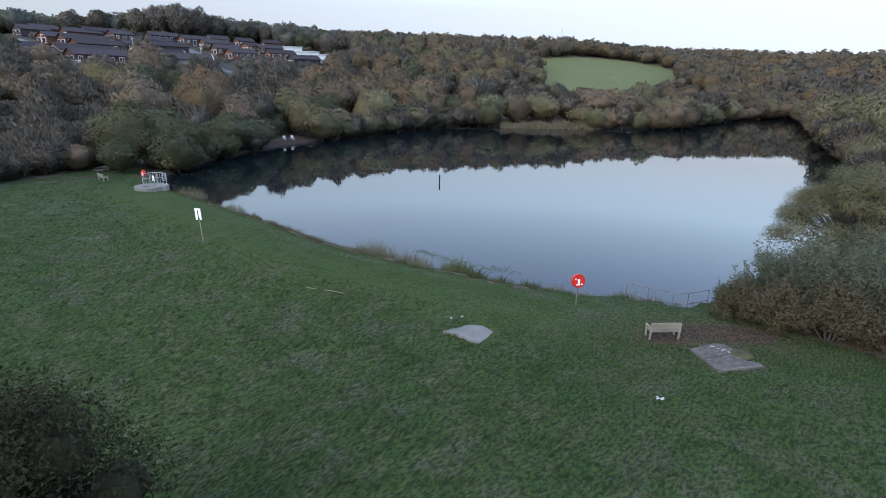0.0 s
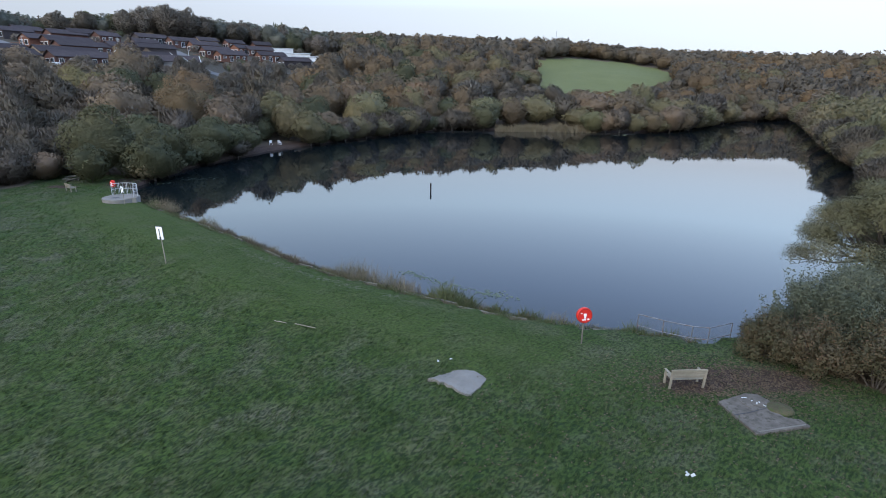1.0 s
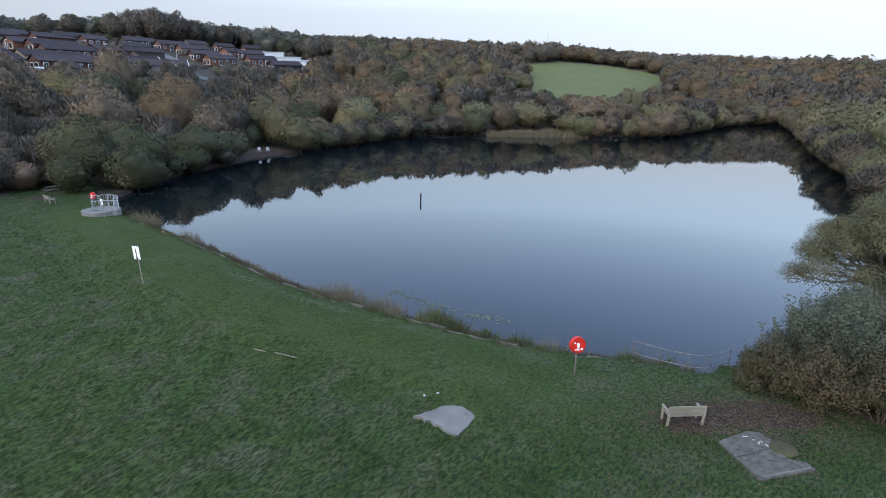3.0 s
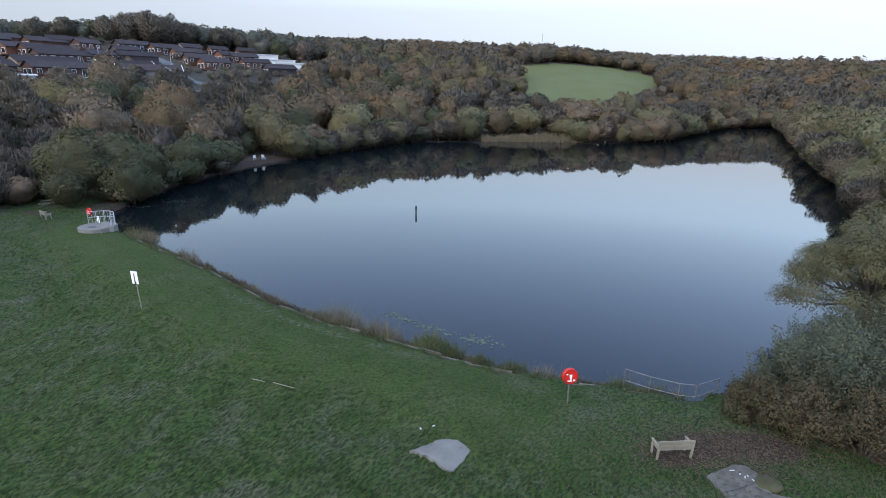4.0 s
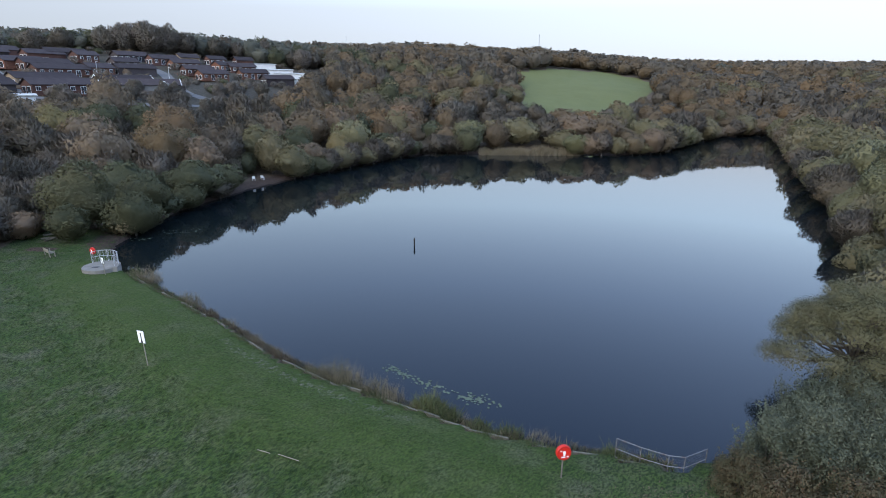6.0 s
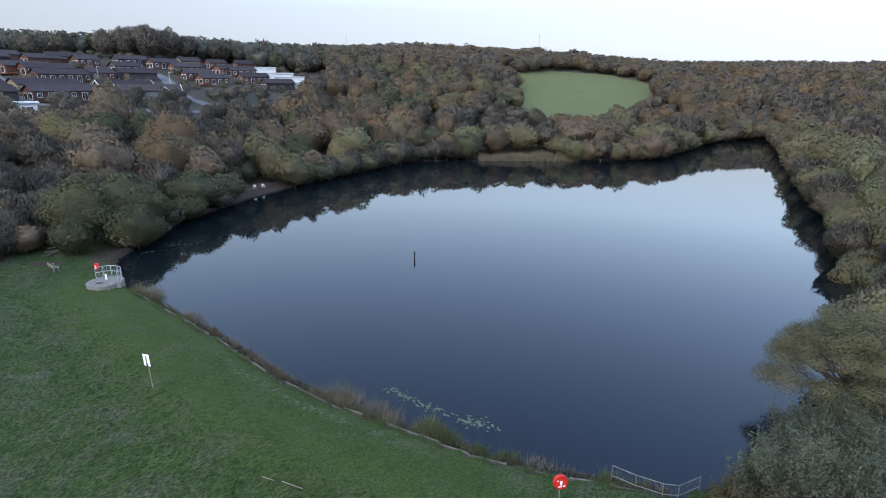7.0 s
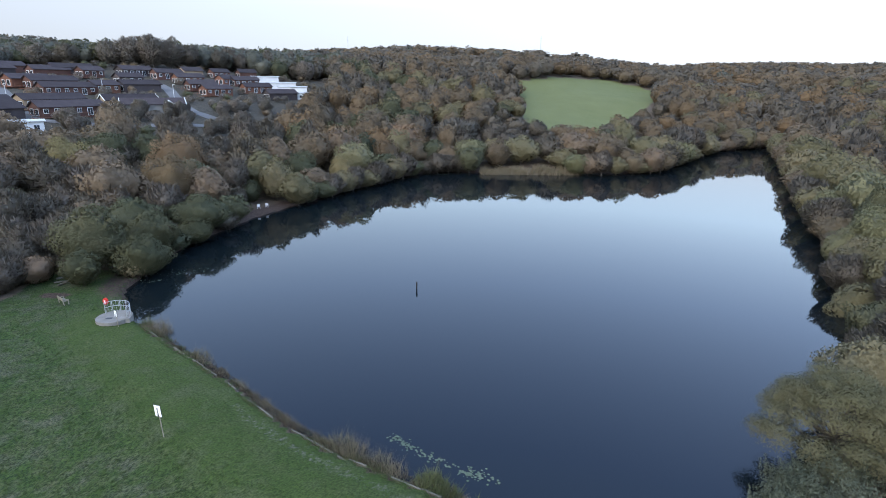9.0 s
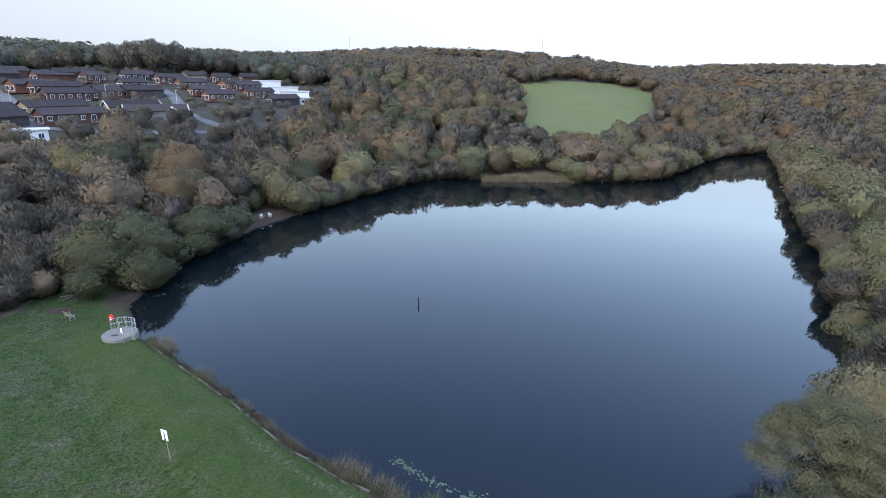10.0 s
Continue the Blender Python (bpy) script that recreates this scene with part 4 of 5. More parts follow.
def big_willow(x, y, h, r):
    """A spreading willow with open dark limbs below its crown, leaning over the water."""
    rand = np.random.default_rng(5)
    ob = empty("willow_tree", x, y, hgt(x, y), 0, "spreading pale green willow leaning over the lake beside the dam", "tree", "trees round the lake")
    lobes = []
    for i in range(46):
        a, k = 2.4 * i, math.sqrt((i + 0.5) / 46)
        s = rand.uniform(0.85, 1.4)
        lobes.append((-0.8 + (r - 0.7) * k * math.cos(a), (r - 0.7) * k * math.sin(a), h * (0.88 - 0.60 * k ** 2.6) + rand.uniform(-0.7, 0.3) - 0.5, s, 0.8))
    share("crown", crown_mesh(lobes, rand, 86000, 0.075, BIG_WILLOW, 0.0, low=-0.4, shell=0.6, thin=0.6, ragged=0.12), ob)
    bm = bmesh.new()
    forks = [Vector((-0.3, 0.1, 1.3)), Vector((-0.9, -0.2, 2.1)), Vector((0.2, 0.4, 2.4))]
    rod(bm, [(0, 0, -0.4), (-0.1, 0, 0.7), forks[2]], [0.42, 0.34, 0.2], 9)
    rod(bm, [(-0.1, 0, 0.6), forks[0], forks[1]], [0.3, 0.24, 0.16], 8)
    for i, (lx, ly, lz, s, q) in enumerate(lobes):
        start, end = forks[i % 3], Vector((lx, ly, lz))
        bend = start.lerp(end, 0.55) + Vector((0, 0, -0.35))
        rod(bm, [start, bend, end], [0.1, 0.06, 0.02], 6, False)
        for _ in range(3):
            tip = end + Vector(turned(1, rand)[0]) * s
            rod(bm, [bend.lerp(end, rand.uniform(0.2, 0.9)), tip], [0.025, 0.008], 4, False)
    part("trunk", bm, BARK, ob)


big_willow(28.0, 38.0, 7.3, 5.0)


def near_tree(x, y, h, r):
    """The dark tree over which the camera starts."""
    rand = np.random.default_rng(9)
    ob = empty("holm_oak", x, y, hgt(x, y), 0, "dark evergreen oak at the foot of the grass slope", "tree")
    lobes = crown_lobes(rand, h, r, 0.1, 38)
    share("crown", crown_mesh(lobes, rand, 56000, 0.07, DARK_LEAF, 0.5, shell=0.6, thin=0.7, ragged=0.2, loose=0.9), ob)
    share("trunk", limb_mesh("trunk", rand, h, lobes, 0.2, BARK), ob)


near_tree(-9.7, 12.0, 7.6, 3.9)

# ---- grass, litter and weeds ----
def blades(n, x, y, z, h, lean, width, rand, spread_out=0.35, way=(0.5, 0.35)):
    """n single blades standing at places x, y, z."""
    a = rand.uniform(0, 2 * math.pi, n)
    side = np.stack([np.cos(a), np.sin(a), np.zeros(n)], 1) * (width * rand.uniform(0.6, 1.4, n))[:, None]
    tip = np.stack([way[0] * lean + spread_out * rand.normal(size=n), way[1] * lean + spread_out * rand.normal(size=n), np.ones(n)], 1) * (h * rand.uniform(0.6, 1.3, n))[:, None]
    root = np.stack([x, y, z], 1)
    return np.stack([root - side, root + side, root + tip], 1).reshape(-1, 3)


rand = np.random.default_rng(21)
tx, ty = rand.uniform(-50, 21, 230000), rand.uniform(9, 74, 230000)
sparse = rand.random(len(tx)) < np.clip(1.3 - np.hypot(tx, ty - 12) / 55, 0.3, 1) * (0.62 + 0.38 * waves(tx, ty * 1.6, 0.14))
good = (turf_edge(tx, ty) > 0.2) & ~in_lake(tx, ty) & (chain_distance(tx, ty, DAM) > 0.4) & sparse & (np.abs(tx - 0.6) < (ty - 2) * 0.95 + 3)
for x, y, a, b in BARE:
    good &= (((tx - x) / a) ** 2 + ((ty - y) / b) ** 2 > 0.7) | (rand.random(len(tx)) < 0.2)
good &= ~((tx > 11.5) & (tx < 14.1) & (ty > 23.1) & (ty < 25.8)) & (np.hypot(tx - 1.9, ty - 26.4) > 1.0)
tx, ty = tx[good], ty[good]
tz = height(tx, ty) - 0.01
mown = ramp(7.5, 5.0, chain_distance(tx, ty, DAM))
tuft_h = (0.09 + 0.05 * waves(tx, ty, 0.9) + 0.06 * rand.random(len(tx))) * (1 - 0.6 * mown)
pieces = []
for k in range(6):
    ox, oy = rand.normal(size=len(tx)) * 0.07, rand.normal(size=len(tx)) * 0.05
    pieces.append(blades(len(tx), tx + ox, ty + oy, tz, np.maximum(tuft_h, 0.03), 1.8, 0.014, rand, 0.3))
v = np.concatenate(pieces)
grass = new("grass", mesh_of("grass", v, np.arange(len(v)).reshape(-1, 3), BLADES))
tagged(grass, "rough mown grass tufts on the dam slope", "grass", kind="stuff")

lx, ly = np.concatenate([rand.normal(13.2, 2.5, 5200), rand.uniform(1, 19, 2600)]), np.concatenate([rand.normal(26.4, 1.2, 5200), rand.uniform(15, 27, 2600)])
keep = (turf_edge(lx, ly) > -2) & ~in_lake(lx, ly) & (chain_distance(lx, ly, DAM) > 1.0)
lx, ly = lx[keep], ly[keep]
lz = height(lx, ly) + 0.03
n = len(lx)
u, w = turned(n, rand) * 0.06, turned(n, rand) * 0.045
u[:, 2] *= 0.35
w[:, 2] *= 0.35
c = np.stack([lx, ly, lz], 1)
litter = new("leaf_litter", mesh_of("leaf_litter", np.stack([c - u, c - w, c + u, c + w], 1).reshape(-1, 3), np.arange(n * 4).reshape(n, 4), LITTER))
tagged(litter, "brown fallen leaves scattered on bare earth by the bench", "leaves", kind="stuff")


def along_dam(k):
    """A place on the dam's water line, k metres from its far end, with the way along it."""
    for (ax, ay), (bx, by) in zip(DAM[:-1], DAM[1:]):
        run = math.hypot(bx - ax, by - ay)
        if k <= run:
            return ax + (bx - ax) * k / run, ay + (by - ay) * k / run, (bx - ax) / run, (by - ay) / run
        k -= run
    return bx, by, (bx - ax) / run, (by - ay) / run


DAM_LONG = sum(math.hypot(b[0] - a[0], b[1] - a[1]) for a, b in zip(DAM[:-1], DAM[1:]))


def clump(name, k, out, h, r, material, label, n=260, width=0.012, seed=0, lean=0.3, category="reeds"):
    """A clump of blades or stems, out metres to the water's side of the dam line."""
    rand, n, r, h = np.random.default_rng(seed), int(n * 1.05), r * 1.25, h * 1.1
    x, y, ux, uy = along_dam(k)
    x, y = x - uy * out, y + ux * out
    a, q = rand.uniform(0, 2 * math.pi, n), np.sqrt(rand.random(n)) * r
    ob = new(name, mesh_of(name, blades(n, q * np.cos(a), q * np.sin(a), np.full(n, -0.15), h * (1.15 - 0.6 * q / r), lean, width, rand, 0.42, (0.2, -0.2)), np.arange(n * 3).reshape(n, 3), material))
    ob.location = (x, y, max(hgt(x, y), 0.0) + 0.05)
    return tagged(ob, label, category, "clumps along the dam's edge")


for i, (k, out, h, r, n) in enumerate([(1.6, 0.9, 1.3, 1.1, 420), (3.2, 0.9, 0.9, 0.8, 260), (10.6, 0.8, 0.9, 0.9, 300), (12.0, 0.7, 0.7, 0.7, 220), (31.0, 0.8, 1.25, 1.0, 420), (32.4, 0.9, 1.2, 0.9, 380),
                                       (34.6, 0.8, 1.1, 0.9, 360), (36.0, 0.6, 0.9, 0.7, 260), (45.6, 0.6, 0.8, 0.6, 160)]):
    clump("reed_clump", k, out, h, r, REED, "tan dry reed clump at the water's edge", n, 0.013, 90 + i)
for i, (k, out, h, r, n) in enumerate([(38.6, 0.75, 1.0, 0.95, 460), (39.9, 0.7, 0.8, 0.7, 300), (42.0, 0.6, 0.65, 0.6, 240), (44.0, 0.6, 0.7, 0.6, 240), (49.6, 0.5, 0.8, 0.5, 260), (51.2, 0.4, 0.7, 0.45, 240), (0.2, 0.5, 1.0, 0.6, 240)]):
    clump("weed_clump", k, out, h, r, WEED, "leafy green weeds growing over the kerb", n, 0.028, 120 + i, category="weeds")
for i in range(15):
    clump("dock_clump", 13.5 + i * 1.15, 0.55 + 0.15 * math.sin(i * 2.1), 0.42 + 0.12 * math.sin(i * 1.3), 0.5, DOCK, "reddish dying dock along the kerb", 150, 0.024, 150 + i, category="weeds")

for name, material, n, low, high, tall, words in (("bank_weeds", WEED, 16000, -0.5, 0.8, 0.30, "low green weeds and grass along the dam's kerb"), ("bank_docks", DOCK, 9000, 0.10, 0.95, 0.34, "reddish-brown dead stalks on the bank below the kerb"),
                                                  ("bank_straw", REED, 4500, 0.2, 1.05, 0.45, "dry straw-coloured grass at the waterline")):
    k = rand.uniform(0, DAM_LONG, n)
    px, py, ox, oy = (np.array(q) for q in zip(*[along_dam(float(q)) for q in k]))
    out = rand.uniform(low, high, n)
    px, py = px - oy * out, py + ox * out
    patchy = np.clip(0.5 + 0.9 * waves(px + low * 7, py, 0.8), 0.08, 1.4)
    v = blades(n, px, py, np.maximum(height(px, py), 0) - 0.02, tall * patchy * np.where(out > 0, 1.0, 0.55), 0.4, 0.017, rand, 0.45)
    tagged(new(name, mesh_of(name, v, np.arange(len(v)).reshape(-1, 3), material)), words, "weeds", kind="stuff")
bx, by = rand.uniform(14, 42, 5200), 162.6 + rand.normal(0, 1.1, 5200)
v = blades(5200, bx, by, np.maximum(height(bx, by), 0) - 0.1, 1.5 + 1.0 * waves(bx, by, 1.6), 0.2, 0.06, rand)
bed = new("reed_bed", mesh_of("reed_bed", v, np.arange(len(v)).reshape(-1, 3), REED))
tagged(bed, "tan reed bed along the far shore", "reeds", kind="stuff")

# ---- lily pads ----
pad_meshes = []
for i in range(4):
    bm = bmesh.new()
    r = (0.05, 0.065, 0.085, 0.10)[i]
    pad = [bm.verts.new((r * math.cos(a), r * math.sin(a), 0.006)) for a in (0.25 + (2 * math.pi - 0.5) * q / 10 for q in range(11))]
    low = [bm.verts.new((q.co.x * 0.94, q.co.y * 0.94, 0.0)) for q in pad]
    top, under = bm.verts.new((0.02, 0, 0.002)), bm.verts.new((0.02, 0, -0.004))
    for q in range(10):
        bm.faces.new((top, pad[q], pad[q + 1]))
        bm.faces.new((pad[q], low[q], low[q + 1], pad[q + 1]))
        bm.faces.new((under, low[q + 1], low[q]))
    me = bpy.data.meshes.new("lily_pad")
    bm.to_mesh(me)
    bm.free()
    me.materials.append(LILY)
    pad_meshes.append(me)
for cx, cy, a, b, turn, count in ((-1.3, 41.2, 1.3, 0.45, -38, 62), (0.9, 39.5, 1.5, 0.4, -38, 54), (3.6, 37.9, 0.95, 0.5, -15, 66), (4.9, 37.2, 0.6, 0.3, -20, 12), (-35.5, 74.0, 1.4, 0.9, 0, 24), (-33.0, 77.5, 3.4, 1.2, 25, 46), (2.5, 161.0, 2.6, 0.8, 0, 40)):
    for _ in range(count):
        q = Matrix.Rotation(radians(turn), 2) @ Vector((rand.normal() * a * 0.6, rand.normal() * b * 0.6))
        pad = new("lily_pad", pad_meshes[int(rand.integers(4))])
        pad.matrix_world = pose(cx + q.x, cy + q.y, 0.004 + 0.004 * rand.random(), 0, 0, float(rand.uniform(0, 360)))
        tagged(pad, "pale green lily pad floating on the lake", "lily pad", "lily pads")

# ---- the kerb along the water ----
kerb = empty("kerb", 0, 0, 0, 0, "weathered timber kerb edging the dam at the waterline", "kerb", kind="structure")
k, i = 0.0, 0
beam_meshes = []
for length in (1.9, 2.3, 1.5):
    bm = bmesh.new()
    box(bm, (length - 0.03, 0.12, 0.95), None, 0.018)
    for v in bm.verts:
        v.co += Vector((0, 0.012 * math.sin(v.co.x * 5 + length), 0.015 * math.sin(v.co.x * 3.1)))
    me = bpy.data.meshes.new("beam")
    bm.to_mesh(me)
    bm.free()
    me.materials.append(KERB)
    beam_meshes.append((length, me))
while k < DAM_LONG - 1.5:
    length, me = beam_meshes[i % 3]
    x, y, ux, uy = along_dam(k + length / 2)
    share("beam", me, kerb, m=pose(x, y, -0.12 + 0.07 * math.sin(i * 2.3) - (0.22 if i % 5 == 3 else 0), 0, 1.2 * math.sin(i * 1.7), math.degrees(math.atan2(uy, ux)) + 1.0 * math.sin(i * 3.1)))
    k, i = k + length, i + 1

# ---- things on the dam ----
def lifebuoy(x, y, turn, tilt, label):
    """A round red housing with its white marks and hood, on a post."""
    z = hgt(x, y)
    ob = empty("lifebuoy_stand", x, y, z, turn, label, "lifebuoy", "lifebuoy stands")
    bm = bmesh.new()
    rod(bm, [(0, 0.06, -0.4), (0, 0.06, 1.7)], 0.04, 8)
    part("post", bm, KERB, ob, "grey weathered timber post")
    m = Matrix.Translation((0, 0, 1.46)) @ pose(0, 0, 0, 90 + tilt, 0, 0)
    bm = bmesh.new()
    disc(bm, 0.37, -0.10, 0.07, 28, m, bevel=0.05)
    case = part("housing", bm, RED, ob, "red moulded lifebuoy housing")
    bm = bmesh.new()
    for i in range(20):
        a, b = 2 * math.pi * i / 20, 2 * math.pi * (i + 1) / 20
        corners = [(r * math.cos(t), r * math.sin(t), 0.085) for t, r in ((a, 0.34), (b, 0.34), (b, 0.30), (a, 0.30))]
        bm.faces.new([bm.verts.new(m @ Vector(c)) for c in corners])
    part("rim_band", bm, ORANGE, case)
    for sx, sy, sw, sh in ((0.0, 0.04, 0.13, 0.13), (0.0, -0.07, 0.09, 0.12), (-0.05, -0.19, 0.2, 0.06), (0.16, -0.17, 0.1, 0.07), (-0.17, 0.12, 0.08, 0.05)):
        bm = bmesh.new()
        box(bm, (sw, sh, 0.012), m @ Matrix.Translation((sx, sy, 0.082)), 0.003)
        part("white_mark", bm, WHITE, case)
    return ob


lifebuoy(7.31, 29.74, 8, -8, "red lifebuoy housing on a steel post at the water's edge")
lifebuoy(-34.1, 62.2, -25, -4, "red lifebuoy housing on a post beside the valve platform")


def bench(x, y, turn, label, material, width=1.62):
    ob = empty("bench", x, y, hgt(x, y), turn, label, "bench", "benches")
    for side in (-1, 1):
        sx = side * (width / 2 - 0.06)
        bm = bmesh.new()
        box(bm, (0.075, 0.075, 0.92), Matrix.Translation((sx, 0.25, 0.42)) @ pose(0, 0, 0, -6, 0, 0), 0.006)
        part("back_leg", bm, material, ob)
        bm = bmesh.new()
        box(bm, (0.075, 0.075, 0.64), Matrix.Translation((sx, -0.25, 0.28)), 0.006)
        part("front_leg", bm, material, ob)
        bm = bmesh.new()
        box(bm, (0.09, 0.62, 0.045), Matrix.Translation((sx, -0.02, 0.62)), 0.008)
        part("armrest", bm, material, ob)
    for i in range(4):
        bm = bmesh.new()
        box(bm, (width - 0.14, 0.105, 0.035), Matrix.Translation((0, -0.23 + 0.125 * i, 0.43 - 0.008 * i)), 0.005)
        part("seat_slat", bm, material, ob)
    for i in range(4):
        bm = bmesh.new()
        box(bm, (width - 0.14, 0.03, 0.095), Matrix.Translation((0, 0.245 + 0.02 * i, 0.54 + 0.107 * i)) @ pose(0, 0, 0, -10, 0, 0), 0.005)
        part("back_slat", bm, material, ob)
    bm = bmesh.new()
    box(bm, (width - 0.1, 0.05, 0.08), Matrix.Translation((0, -0.26, 0.38)), 0.006)
    part("seat_rail", bm, material, ob)
    return ob


bench(10.62, 26.22, 184.0, "bleached wooden park bench with slatted back facing the lake", BENCH, 1.5)
bench(-40.5, 64.9, 142, "weathered whitish wooden bench on worn ground near the platform", BENCH, 1.5)


def ragged(outline, rough, seed):
    """The outline with broken, uneven edges."""
    rand = np.random.default_rng(seed)
    made = []
    for (ax, ay), (bx, by) in zip(outline, outline[1:] + outline[:1]):
        n = max(2, int(math.hypot(bx - ax, by - ay) / 0.16))
        made += [(ax + (bx - ax) * i / n + float(rand.normal()) * rough, ay + (by - ay) * i / n + float(rand.normal()) * rough) for i in range(n)]
    return made


def concrete_cover():
    """The stained slab with a raised square and a broken corner."""
    x, y = 12.66, 24.27
    ob = empty("concrete_slab", x, y, hgt(x, y), 0, "stained concrete inspection slab with a broken corner set in the grass", "concrete slab")
    bm = bmesh.new()
    outline = [(-1.28, 0.64), (-0.87, -1.36), (1.32, -0.84), (1.18, -0.45), (0.72, -0.30), (0.42, 0.35), (0.78, 0.72), (0.52, 1.24), (0.05, 1.28)]
    outline = ragged(outline, 0.014, 2)
    top = [bm.verts.new((px, py, 0.085)) for px, py in outline]
    low = [bm.verts.new((px, py, -0.2)) for px, py in outline]
    face = bm.faces.new(top)
    for i in range(len(outline)):
        j = (i + 1) % len(outline)
        bm.faces.new((top[i], low[i], low[j], top[j]))
    bmesh.ops.recalc_face_normals(bm, faces=bm.faces[:])
    part("slab", bm, SLAB, ob)
    bm = bmesh.new()
    box(bm, (0.85, 0.62, 0.03), pose(0.02, 0.72, 0.092, 0, 0, 14), 0.01)
    part("cover", bm, SLAB, ob)
    bm = bmesh.new()
    rod(bm, [(-1.10, -0.22, 0.088), (-0.45, -0.06, 0.090), (0.40, 0.28, 0.088)], [0.012, 0.018, 0.014], 5)
    part("open_joint", bm, INK, ob, "dark open joint across the slab")
    bm = bmesh.new()
    rod(bm, [(-0.72, -1.22, 0.086), (0.1, -1.02, 0.089), (1.18, -0.76, 0.087)], [0.02, 0.035, 0.03], 5)
    part("worn_edge", bm, CONCRETE, ob, "pale worn edge of the slab")
    for sx, sy, w in ((0.15, 0.55, 0.16), (0.36, 0.40, 0.12), (-0.15, 0.92, 0.2), (0.05, 0.72, 0.1), (0.28, 0.62, 0.08)):
        bm = bmesh.new()
        box(bm, (w, 0.05, 0.008), pose(sx, sy, 0.112, 0, 0, 30 + 200 * sx), 0.003)
        part("mortar_patch", bm, OFFWHITE, ob)
    bm = bmesh.new()
    bmesh.ops.create_icosphere(bm, subdivisions=3, radius=1.0)
    for v in bm.verts:
        k = 1 + 0.10 * math.sin(5 * v.co.x + 2) * math.sin(4 * v.co.y)
        v.co = Vector((v.co.x * 0.52 * k, v.co.y * 0.46 * k, v.co.z * 0.14 * k))
    cushion = part("moss_cushion", bm, MOSS, None, smooth=True)
    cushion.matrix_world = pose(x + 0.86, y + 0.28, hgt(x, y) + 0.03)
    tagged(cushion, "brown-green moss cushion filling the slab's broken corner", "moss")


def stone_patch():
    """A worn concrete lump with a pointed end, flush with the grass."""
    x, y = 1.85, 26.35
    ob = empty("concrete_patch", x, y, hgt(x, y), 0, "rough worn concrete patch flush with the grass", "concrete patch")
    bm = bmesh.new()
    outline = [(-1.6, 0.2), (-1.0, -0.2), (-0.6, -0.45), (-0.2, -0.95), (0.1, -1.05), (0.6, -0.3), (0.86, 0.55), (0.3, 0.9), (-0.6, 0.8), (-1.15, 0.42)]
    outline = ragged(outline, 0.045, 5)
    top = [bm.verts.new((px, py, 0.05 + 0.015 * math.sin(px * 4 + py * 3))) for px, py in outline]
    low = [bm.verts.new((px * 1.04, py * 1.04, -0.2)) for px, py in outline]
    mid = bm.verts.new((0.1, 0.15, 0.075))
    for i in range(len(outline)):
        j = (i + 1) % len(outline)
        bm.faces.new((top[i], low[i], low[j], top[j]))
        bm.faces.new((mid, top[i], top[j]))
    bmesh.ops.recalc_face_normals(bm, faces=bm.faces[:])
    part("lump", bm, CONCRETE, ob)


concrete_cover()
stone_patch()


def notice(x, y, turn, lean, tall, w, h, label):
    """A white notice panel on a pole, with bars for its print."""
    ob = empty("notice_sign", x, y, hgt(x, y), turn, label, "sign", "notice signs")
    m = pose(0, 0, 0, 0, lean, 0)
    bm = bmesh.new()
    rod(bm, [m @ Vector((0, 0.04, -0.3)), m @ Vector((0, 0.04, tall))], 0.032, 8)
    part("pole", bm, BENCH, ob)
    bm = bmesh.new()
    box(bm, (w + 0.07, 0.016, h + 0.07), m @ Matrix.Translation((0, 0.008, tall - h / 2 + 0.05)), 0.006)
    part("backing", bm, INK, ob, "dark backing board")
    bm = bmesh.new()
    box(bm, (w, 0.02, h), m @ Matrix.Translation((0, -0.012, tall - h / 2 + 0.05)), 0.006)
    panel = part("panel", bm, WHITE, ob)
    bm = bmesh.new()
    box(bm, (w * 0.16, 0.006, h * 0.72), m @ Matrix.Translation((0, -0.026, tall - h / 2 + 0.02)), 0.001)
    part("print_bar", bm, INK, panel)
    bm = bmesh.new()
    box(bm, (w * 0.3, 0.006, h * 0.2), m @ Matrix.Translation((0.01, -0.027, tall - h * 0.85)), 0.001)
    part("print_bar", bm, INK, panel)


notice(-17.95, 40.85, -24, -3.5, 2.5, 0.60, 0.86, "white warning notice on a leaning timber pole in the grass")


